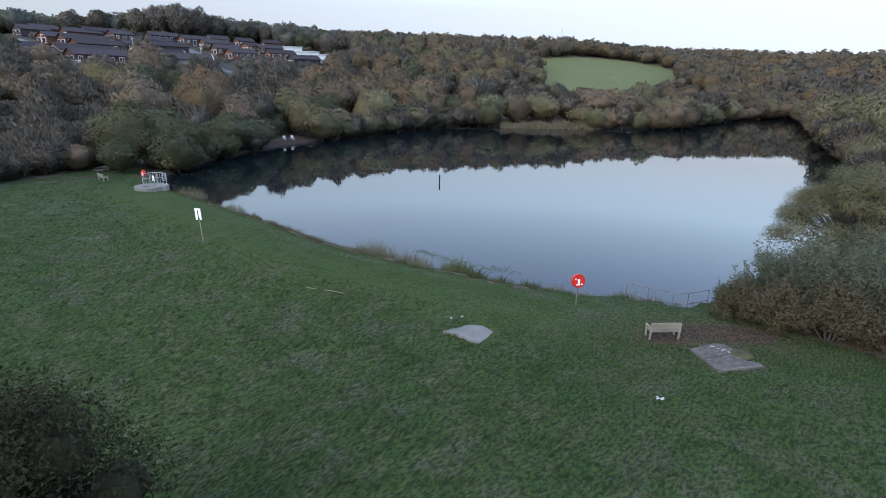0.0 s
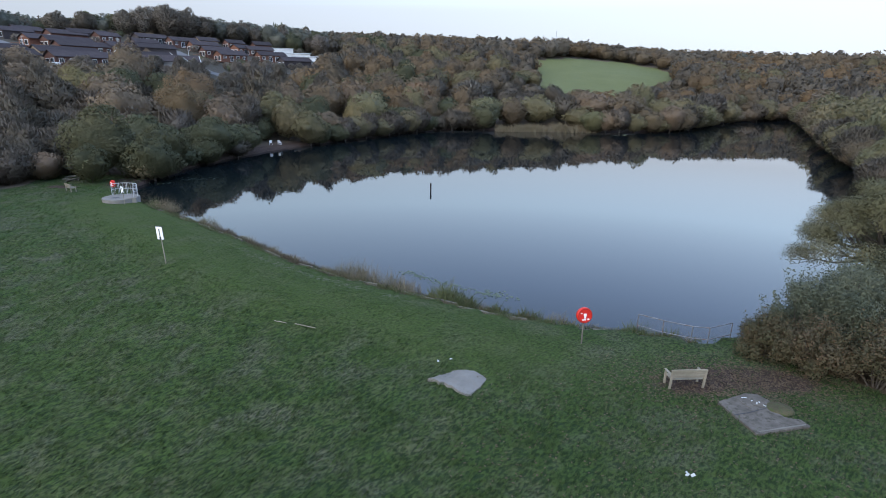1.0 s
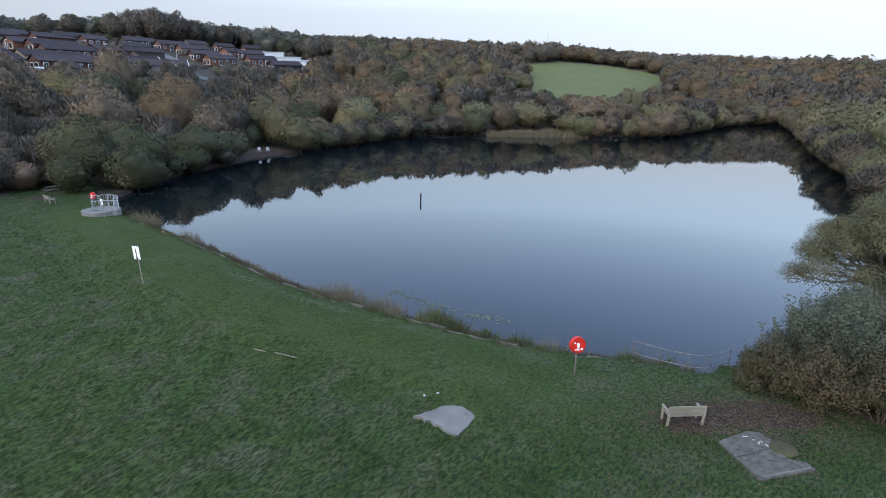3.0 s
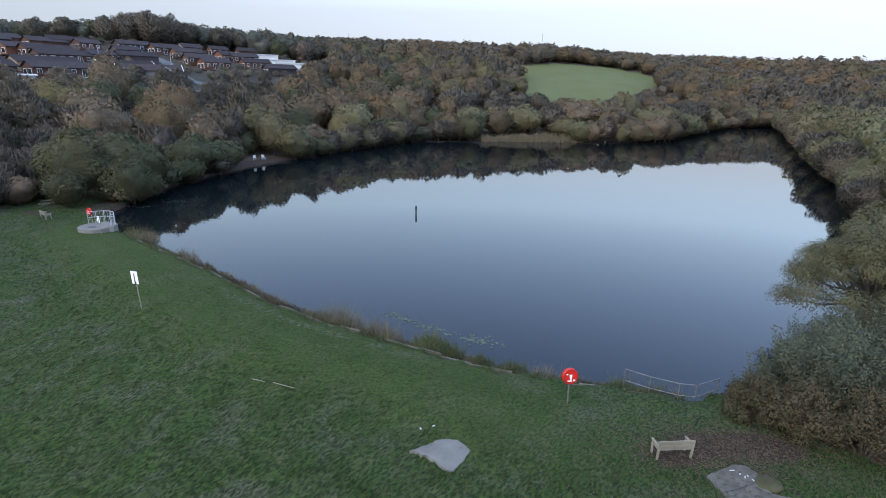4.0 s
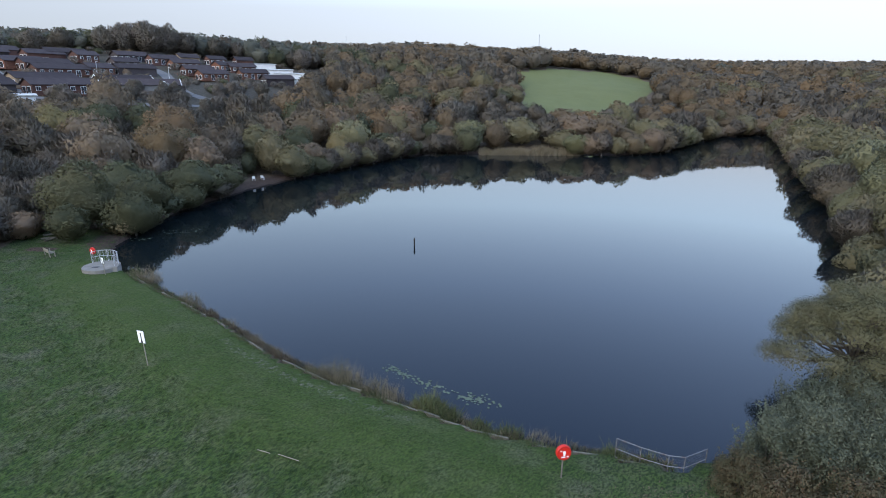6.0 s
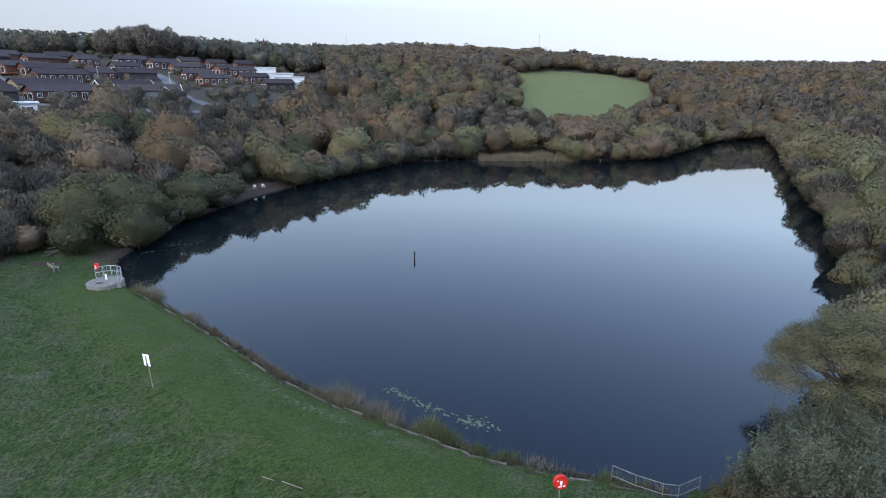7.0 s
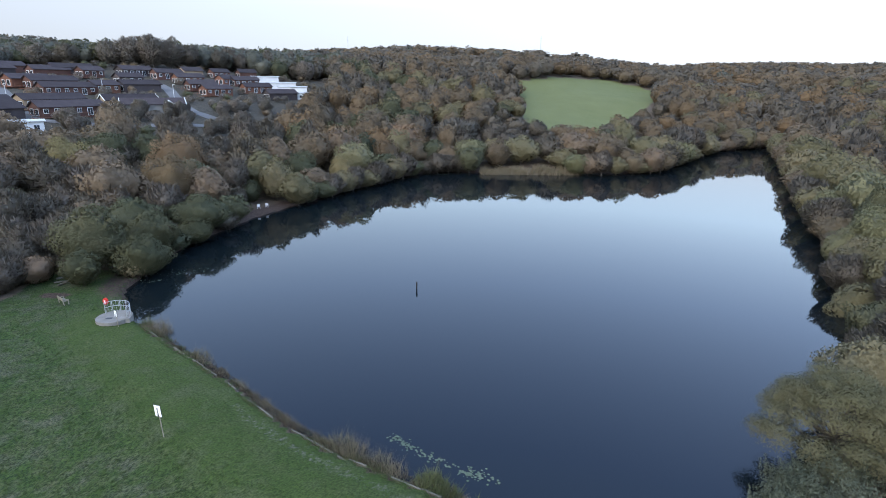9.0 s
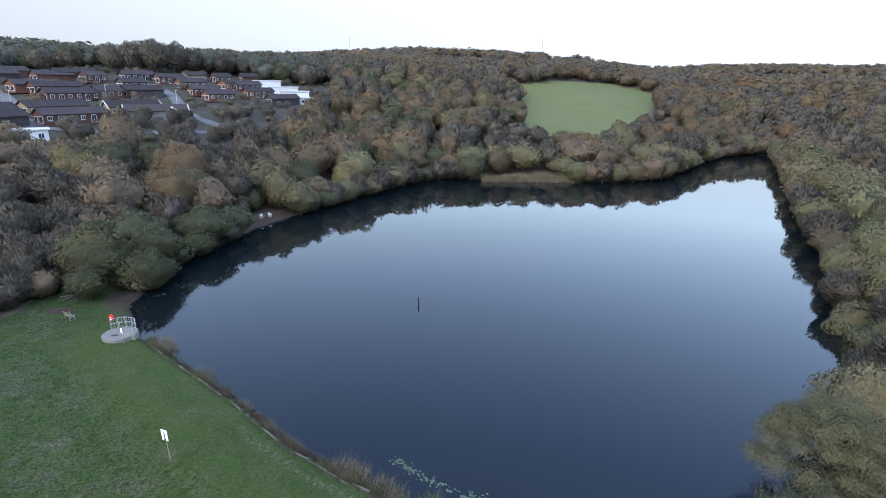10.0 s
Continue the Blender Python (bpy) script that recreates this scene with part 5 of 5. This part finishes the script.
def platform():
    """The round concrete valve chamber with its railing."""
    x, y = -32.5, 60.7
    z = hgt(x, y)
    ob = empty("valve_platform", x, y, z, 0, "round concrete valve platform with a galvanised railing at the dam's end", "platform")
    bm = bmesh.new()
    disc(bm, 1.72, -0.4, 0.38, 36, bevel=0.03)
    part("drum", bm, CONCRETE, ob)
    bm = bmesh.new()
    box(bm, (1.0, 1.1, 1.0), pose(1.35, -0.25, -0.04, 0, 0, 12), 0.02)
    part("block", bm, CONCRETE, ob)
    bm = bmesh.new()
    box(bm, (0.62, 0.34, 0.03), pose(-0.25, -0.55, 0.395, 0, 0, 8), 0.005)
    part("hatch", bm, INK, ob, "dark iron hatch")
    posts = [(1.55 * math.cos(a), 1.55 * math.sin(a)) for a in (radians(-12 + 27 * i) for i in range(7))]
    for px, py in posts:
        bm = bmesh.new()
        rod(bm, [(px, py, 0.3), (px, py, 1.55)], 0.03, 8)
        part("rail_post", bm, STEEL, ob)
    for rz in (1.55, 0.98):
        bm = bmesh.new()
        rod(bm, [(1.55 * math.cos(radians(-12 + 9 * i)), 1.55 * math.sin(radians(-12 + 9 * i)), rz) for i in range(19)], 0.026, 6)
        part("rail", bm, STEEL, ob)
    for i in range(18):
        a = radians(-12 + 9 * i + 4.5)
        bm = bmesh.new()
        rod(bm, [(1.55 * math.cos(a), 1.55 * math.sin(a), 0.36), (1.55 * math.cos(a), 1.55 * math.sin(a), 1.55)], 0.011, 5)
        part("baluster", bm, STEEL, ob)
    return z


platform()
notice(-31.2, 58.95, -28, 0, 1.75, 0.34, 0.62, "small white notice on a post before the valve platform")


def railing():
    """The pipe railing that runs out from the thicket along the water."""
    ob = empty("pipe_railing", 12.5, 31.0, 0, 0, "dull steel pipe railing standing at the lake's edge", "railing")
    line = [(10.66, 32.0), (11.65, 31.25), (12.80, 30.62), (13.55, 30.48), (14.95, 31.12)]
    tops = [1.35, 1.35, 1.35, 1.35, 1.35]
    for (px, py), t in zip(line, tops):
        bm = bmesh.new()
        rod(bm, [(px - 12.5, py - 31.0, -0.6), (px - 12.5, py - 31.0, t)], 0.026, 7)
        part("post", bm, RAIL, ob)
    for drop in (0.0, 0.62):
        bm = bmesh.new()
        rod(bm, [(px - 12.5, py - 31.0, t - drop) for (px, py), t in zip(line, tops)], 0.024, 7)
        part("rail", bm, RAIL, ob)
    # a sheet of welded wire on each bay
    for (ax, ay), (bx, by) in zip(line[:-1], line[1:]):
        bm, run = bmesh.new(), math.hypot(bx - ax, by - ay)
        n = int(run / 0.075)
        for i in range(1, n):
            px, py = ax + (bx - ax) * i / n - 12.5, ay + (by - ay) * i / n - 31.0
            rod(bm, [(px, py, 0.20), (px, py, 1.35)], 0.0016, 3, False)
        for i in range(9):
            z = 0.20 + 1.1 * i / 8
            rod(bm, [(ax - 12.5, ay - 31.0, z), (bx - 12.5, by - 31.0, z)], 0.0016, 3, False)
        part("wire_mesh", bm, RAIL, ob, "fine welded wire mesh")


railing()

# a tarred marker post in the lake
marker = empty("marker_post", -1.2, 71.3, 0, 0, "black tarred marker post standing in the lake", "post")
bm = bmesh.new()
rod(bm, [(0, 0, -2.0), (0.0, 0, 0.9), (0.02, 0, 0.98)], [0.11, 0.10, 0.06], 10)
part("shaft", bm, BLACK, marker)
bm = bmesh.new()
rod(bm, [(0, 0, 0.62), (0, 0, 0.72)], 0.112, 10)
part("collar", bm, BLACK, marker)

# two pale poles lying in the grass
for ax, ay, bx, by in ((-7.95, 32.2, -7.2, 31.85), (-6.75, 31.75, -5.55, 31.15)):
    pole = new("fallen_pole")
    pole.matrix_world = pose(ax, ay, hgt(ax, ay))
    tagged(pole, "pale broken pole lying in the grass", "pole", "fallen poles")
    bm = bmesh.new()
    rod(bm, [(0, 0, 0.09), ((bx - ax) * 0.5, (by - ay) * 0.5, 0.12), (bx - ax, by - ay, hgt(bx, by) - hgt(ax, ay) + 0.1)], [0.02, 0.024, 0.018], 7)
    part("shaft", bm, BENCH, pole)


def scrap(name, x, y, label, n, size, seed, material):
    """Crumpled litter: a few bent sheets."""
    rand = np.random.default_rng(seed)
    ob = empty(name, x, y, hgt(x, y) + 0.09, 0, label, "litter")
    for _ in range(n):
        bm = bmesh.new()
        bmesh.ops.create_grid(bm, x_segments=4, y_segments=3, size=size)
        for v in bm.verts:
            v.co = Vector((v.co.x, v.co.y * 0.7, 0.03 * math.sin(v.co.x * 26 + v.co.y * 9)))
        bmesh.ops.solidify(bm, geom=bm.faces[:], thickness=0.008)
        bmesh.ops.transform(bm, matrix=pose(float(rand.normal() * size * 1.2), float(rand.normal() * size * 0.7), 0.02, float(rand.uniform(-25, 25)), float(rand.uniform(-25, 25)), float(rand.uniform(0, 180))), verts=bm.verts)
        part("sheet", bm, material, ob)


scrap("pale_scrap", 8.5, 20.85, "crumpled white paper scraps on the grass", 3, 0.06, 3, OFFWHITE)
# the next two stand in for small pale plant tufts, built as crumpled sheets
scrap("pale_scrap", 0.62, 27.85, "crumpled pale sheets standing in for a plant tuft by the concrete patch", 2, 0.04, 4, OFFWHITE)
scrap("pale_scrap", 1.15, 27.95, "crumpled pale sheets standing in for a plant tuft by the concrete patch", 2, 0.04, 6, OFFWHITE)

# cut logs behind the far bench
for i, (x, y, turn, l) in enumerate(((-44.8, 71.2, 30, 1.6), (-44.2, 70.6, 60, 1.3), (-45.2, 72.4, 10, 1.9), (-44.0, 71.6, 110, 1.1))):
    log = new("log")
    log.matrix_world = pose(x, y, hgt(x, y) + 0.12, 0, 0, turn)
    tagged(log, "pale cut log lying under the bushes", "log", "cut logs")
    bm = bmesh.new()
    rod(bm, [(-l / 2, 0, 0), (0, 0.05, 0.06 * i), (l / 2, 0, 0.16 * i)], [0.13, 0.12, 0.10], 8)
    part("wood", bm, KERB, log)


def garden_chair(x, y, turn):
    ob = empty("garden_chair", x, y, hgt(x, y), turn, "white plastic garden chair on the bare far bank", "chair", "garden chairs")
    bm = bmesh.new()
    box(bm, (0.52, 0.5, 0.05), Matrix.Translation((0, 0, 0.44)), 0.012)
    part("seat", bm, WHITE, ob)
    bm = bmesh.new()
    box(bm, (0.52, 0.05, 0.5), Matrix.Translation((0, 0.27, 0.68)) @ pose(0, 0, 0, -10, 0, 0), 0.012)
    part("backrest", bm, WHITE, ob)
    for sx in (-0.24, 0.24):
        for sy in (-0.22, 0.22):
            bm = bmesh.new()
            box(bm, (0.06, 0.06, 0.48), Matrix.Translation((sx, sy, 0.2)), 0.008)
            part("leg", bm, WHITE, ob)
        bm = bmesh.new()
        box(bm, (0.06, 0.46, 0.04), Matrix.Translation((sx, 0, 0.64)), 0.008)
        part("armrest", bm, WHITE, ob)


garden_chair(-33.9, 113.4, 200)
garden_chair(-32.6, 114.8, 170)

# ---- the lodge park on the hillside ----
def lodge(x, y, turn, long, deep, wall, label, storey=2.5, pitch=0.25, flat=False, deck=True, white_trim=False, porch=False):
    """A holiday lodge: walls with gables, an overhanging roof, windows on the seen sides, and a deck."""
    z = min(hgt(x + dx, y + dy) for dx in (-3, 3) for dy in (-3, 3))
    ob = empty("lodge", x, y, z, turn, label, "lodge", "lodges of the park")
    a, b, foot = long / 2, deep / 2, 0.5
    eave = storey + foot
    ridge = eave + (0.25 if flat else deep * pitch)
    bm = bmesh.new()
    pts = [(-b, -1.2), (b, -1.2), (b, eave), (0, ridge), (-b, eave)]
    ends = [[bm.verts.new((s * a, q, h)) for q, h in pts] for s in (-1, 1)]
    bm.faces.new(ends[0][::-1])
    bm.faces.new(ends[1])
    for i in range(5):
        j = (i + 1) % 5
        bm.faces.new((ends[0][i], ends[0][j], ends[1][j], ends[1][i]))
    bmesh.ops.recalc_face_normals(bm, faces=bm.faces[:])
    part("wall", bm, wall, ob)
    bm = bmesh.new()
    over, drop = 0.45, 0.45 * (ridge - eave) / b
    for s in (-1, 1):
        low, high = Vector((0, s * (b + over), eave - drop + 0.03)), Vector((0, 0, ridge + 0.03))
        up = Vector((0, 0, 0.16))
        corners = [Vector((e * (a + over), 0, 0)) + p + q for e in (-1, 1) for p in (low, high) for q in (Vector(), up)]
        v = [bm.verts.new(c) for c in corners]
        for f in ((0, 1, 3, 2), (4, 6, 7, 5), (0, 4, 5, 1), (2, 3, 7, 6), (1, 5, 7, 3), (0, 2, 6, 4)):
            bm.faces.new([v[i] for i in f])
    bmesh.ops.recalc_face_normals(bm, faces=bm.faces[:])
    part("roof", bm, OFFWHITE if flat else SLATE, ob)
    if white_trim:
        for e in (-1, 1):
            for s in (-1, 1):
                bm = bmesh.new()
                rod(bm, [(e * (a + over + 0.05), s * (b + over), eave - drop + 0.1), (e * (a + over + 0.05), 0, ridge + 0.12)], 0.13, 4)
                part("bargeboard", bm, WHITE, ob)
    n = max(3, round(long / 2.6))
    for i in range(n):
        wx = -a + long * (i + 0.5) / n
        tall = i in (1, n - 2)
        for face in (-1, 1):
            w, h, cz = (1.3, 1.9, foot + 1.05) if tall else (1.05, 1.05, foot + 1.45)
            if (i * 5 + int(long * 3) + face) % 5 in (1, 3):
                continue
            bm = bmesh.new()
            box(bm, (w + 0.10, 0.1, h + 0.10), Matrix.Translation((wx, face * (b + 0.02), cz)))
            frame_ob = part("window", bm, WHITE, ob)
            bm = bmesh.new()
            for q in (-1, 1):
                box(bm, (w / 2 - 0.06, 0.1, h - 0.1), Matrix.Translation((wx + q * w / 4, face * (b + 0.035), cz)))
            part("pane", bm, PANE, frame_ob)
    for e in (-1, 1):
        for q in (-1, 1):
            bm = bmesh.new()
            box(bm, (0.1, deep * 0.3, 1.7), Matrix.Translation((e * (a + 0.02), q * deep * 0.22, foot + 1.15)))
            frame_ob = part("window", bm, WHITE, ob)
            bm = bmesh.new()
            box(bm, (0.1, deep * 0.3 - 0.2, 1.5), Matrix.Translation((e * (a + 0.035), q * deep * 0.22, foot + 1.15)))
            part("pane", bm, PANE, frame_ob)
    if deck:
        bm = bmesh.new()
        box(bm, (2.6, deep + 1.4, 0.16), Matrix.Translation((-a - 1.3, -0.7, foot - 0.15)))
        box(bm, (long * 0.7, 1.4, 0.16), Matrix.Translation((-a * 0.3, -b - 0.7, foot - 0.15)))
        part("deck", bm, CLAD[1], ob)
        for px, py in [(-a - 2.5, q) for q in (-b - 1.3, -0.7, b)] + [(-a + q * long * 0.23, -b - 1.35) for q in range(4)]:
            bm = bmesh.new()
            box(bm, (0.1, 0.1, 1.9), Matrix.Translation((px, py, foot - 0.05)))
            part("deck_post", bm, CLAD[1], ob)
        bm = bmesh.new()
        box(bm, (0.06, deep + 1.3, 0.09), Matrix.Translation((-a - 2.5, -0.65, foot + 0.9)))
        box(bm, (long * 0.7, 0.06, 0.09), Matrix.Translation((-a * 0.3, -b - 1.35, foot + 0.9)))
        part("deck_rail", bm, CLAD[1], ob)
    if porch:
        for q in (-0.22, 0.25):
            bm = bmesh.new()
            px, w = q * long, 1.7
            tri = [(px - w, -b - 1.1, eave - 0.1), (px + w, -b - 1.1, eave - 0.1), (px, -b - 1.1, eave + 1.1)]
            front = [bm.verts.new(c) for c in tri]
            back = [bm.verts.new((c[0], 0, c[2])) for c in tri]
            bm.faces.new(front)
            for i in range(3):
                j = (i + 1) % 3
                bm.faces.new((front[i], front[j], back[j], back[i]))
            bmesh.ops.recalc_face_normals(bm, faces=bm.faces[:])
            part("porch_gable", bm, WHITE if white_trim else wall, ob)


BROWN = "brown timber holiday lodge with dark tiled roof on the hillside"
LODGE_WORDS = {0: BROWN, 1: "orange-brown timber lodge with dark roof on the hillside", 2: "dark-stained timber lodge with slate-coloured roof", 3: "tan timber lodge with a glazed gable and decking"}
for x, y, turn, long, kind in ((-96.1, 157.1, 50, 16.0, 0), (-105.9, 165.1, 54, 16.0, 3), (-116.3, 189.0, 50, 15.5, 0), (-126.2, 196.9, 54, 14.5, 0), (-132.9, 195.5, 57, 12.5, 1),
                               (-139.9, 217.2, 52, 12.5, 0), (-137.1, 225.2, 50, 14.0, 2), (-129.0, 223.5, 53, 7.7, 0), (-104.2, 209.9, 46, 13.0, 2), (-111.0, 199.7, 55, 8.5, 1), (-113.7, 221.3, 46, 8.5, 2),
                               (-119.4, 237.0, 48, 12.0, 2), (-107.9, 239.9, 45, 11.0, 0), (-103.4, 251.9, 42, 8.1, 3), (-98.1, 236.4, 40, 10.5, 1), (-89.6, 227.2, 38, 10.2, 0), (-82.1, 222.4, 43, 10.5, 1),
                               (-93.9, 257.8, 39, 7.3, 0), (-86.7, 246.4, 50, 6.8, 1), (-155.7, 218.9, 59, 9.7, 0), (-153.1, 209.6, 55, 9.7, 2), (-103.7, 143.7, 56, 7.6, 2), (-110.8, 150.9, 60, 6.8, 2),
                               (-72.3, 239.4, 34, 11.0, 1), (-80.2, 249.6, 33, 10.5, 0), (-60.4, 231.4, 34, 11.6, 2), (-86.2, 270.6, 32, 7.5, 0), (-87.7, 300.6, 39, 9.3, 2), (-80.6, 312.0, 33, 8.1, 0)):
    lodge(x, y, turn + 9, long, 5.6, CLAD[kind], LODGE_WORDS[kind], deck=kind in (0, 1, 3) and y < 235)
lodge(-91.6, 178.9, 48, 14.5, 6.0, CLAD[3], "pale timber lodge with glazed gable porch", white_trim=True)
lodge(-83.9, 177.6, 30, 16.5, 6.4, CLAD[5], "grey lodge with two white-edged front gables", porch=True, white_trim=True, deck=False)
for x, y, turn, long in ((-76.1, 265, 20, 11.5), (-66.0, 255, 19, 11.5), (-59.4, 247, 18, 11.5), (-50.0, 238, 16, 10.3), (-92.5, 131.8, 40, 11.0)):
    lodge(x, y, turn, long, 4.4, CLAD[4], "white static caravan with a low pale roof", flat=True, deck=False, storey=2.7)


def lane(name, chain, wide, label):
    """A tarmac lane laid over the ground."""
    pts = []
    for (ax, ay), (bx, by) in zip(chain[:-1], chain[1:]):
        n = max(2, int(math.hypot(bx - ax, by - ay) / 2))
        pts += [(ax + (bx - ax) * i / n, ay + (by - ay) * i / n) for i in range(n)]
    bm, rows = bmesh.new(), []
    for i, (x, y) in enumerate(pts):
        q = pts[min(i + 1, len(pts) - 1)]
        p = pts[max(i - 1, 0)]
        way = Vector((q[0] - p[0], q[1] - p[1])).normalized()
        rows.append([bm.verts.new((x - way.y * s * wide / 2, y + way.x * s * wide / 2, hgt(x - way.y * s * wide / 2, y + way.x * s * wide / 2) + 0.12)) for s in (-1, 0, 1)])
    for r0, r1 in zip(rows[:-1], rows[1:]):
        for k in (0, 1):
            bm.faces.new((r0[k], r0[k + 1], r1[k + 1], r1[k]))
    bmesh.ops.recalc_face_normals(bm, faces=bm.faces[:])
    return tagged(part(name, bm, TARMAC, None), label, "road", kind="structure")


lane("road", [(-150, 196), (-134, 184), (-116, 165), (-104, 152), (-96, 145)], 4.0, "pale tarmac lane climbing through the lodge park")
lane("road", [(-112, 232), (-98, 219), (-91, 208), (-86, 198), (-76, 186), (-64, 179)], 4.0, "pale tarmac lane winding between lodges")
lane("road", [(-112, 142), (-90, 147), (-76, 160), (-60, 176)], 3.5, "pale tarmac lane along the foot of the lodge park")


def lamp_post(x, y):
    ob = empty("lamp_post", x, y, hgt(x, y), 0, "slim grey lamp post beside the park lane", "lamp post", "park lamp posts")
    bm = bmesh.new()
    rod(bm, [(0, 0, -0.4), (0, 0, 5.2)], [0.11, 0.07], 7)
    part("pole", bm, STEEL, ob)
    bm = bmesh.new()
    box(bm, (0.7, 0.28, 0.16), Matrix.Translation((0.3, 0, 5.25)), 0.03)
    part("lantern", bm, OFFWHITE, ob)


for x, y in ((-116.5, 163.6), (-107.5, 193.5), (-88.3, 201.3)):
    lamp_post(x, y)


def parked_car(x, y, turn, material, label):
    ob = empty("parked_car", x, y, hgt(x, y), turn, label, "car", "parked cars")
    bm = bmesh.new()
    profile = [(-2.1, 0.3), (2.1, 0.3), (2.15, 0.8), (1.2, 0.95), (0.6, 1.42), (-1.2, 1.45), (-1.9, 0.95), (-2.15, 0.85)]
    ends = [[bm.verts.new((px, s * 0.85 * (0.85 if pz > 1.2 else 1.0), pz)) for px, pz in profile] for s in (-1, 1)]
    bm.faces.new(ends[0])
    bm.faces.new(ends[1][::-1])
    for i in range(8):
        j = (i + 1) % 8
        bm.faces.new((ends[0][j], ends[0][i], ends[1][i], ends[1][j]))
    bmesh.ops.recalc_face_normals(bm, faces=bm.faces[:])
    part("body", bm, material, ob)
    for wx in (-1.35, 1.35):
        for s in (-1, 1):
            bm = bmesh.new()
            rod(bm, [(wx, s * 0.72, 0.32), (wx, s * 0.9, 0.32)], 0.32, 12)
            part("wheel", bm, BLACK, ob)
    bm = bmesh.new()
    box(bm, (1.7, 1.56, 0.34), Matrix.Translation((-0.3, 0, 1.17)), 0.06)
    part("windows", bm, PANE, ob)


parked_car(-112.5, 161, 40, INK, "dark car parked beside a lodge")
parked_car(-47, 219.5, 15, INK, "dark car parked beside a white caravan")


def mast(x, y, z, tall):
    ob = empty("radio_mast", x, y, z, 0, "thin grey radio mast on the far ridge", "mast", "radio masts")
    bm = bmesh.new()
    rod(bm, [(0, 0, -12), (0, 0, tall)], [0.75, 0.45], 6)
    part("pole", bm, STEEL, ob)
    for h in (0.72, 0.85, 0.96):
        bm = bmesh.new()
        box(bm, (2.6, 0.5, 0.5), Matrix.Translation((0, 0, tall * h)))
        part("crossarm", bm, STEEL, ob)


mast(205, 1130, 86, 28)
mast(-169, 1125, 88, 22)

# low hedge bushes between the lodges
rand = np.random.default_rng(77)
homes = [(ob.location.x, ob.location.y) for ob in bpy.data.objects if ob.parent is None and ob.name.startswith("lodge")]
LANES = [[(-150, 196), (-134, 184), (-116, 165), (-104, 152), (-96, 145)], [(-112, 232), (-98, 219), (-91, 208), (-86, 198), (-76, 186), (-64, 179)], [(-112, 142), (-90, 147), (-76, 160), (-60, 176)]]
for x, y in zip(rand.uniform(-150, -52, 240), rand.uniform(150, 290, 240)):
    if bool(park_ground(x, y)) and all(math.hypot(x - a, (y - b) * 1.5) > 8.6 for a, b in homes) and all(chain_distance(x, y, way) > 3.6 for way in LANES):
        plant("pale" if rand.random() < 0.6 else "brown" if rand.random() < 0.5 else "green", float(x), float(y), float(rand.uniform(1.8, 3.4)), float(rand.uniform(1.4, 2.4)))
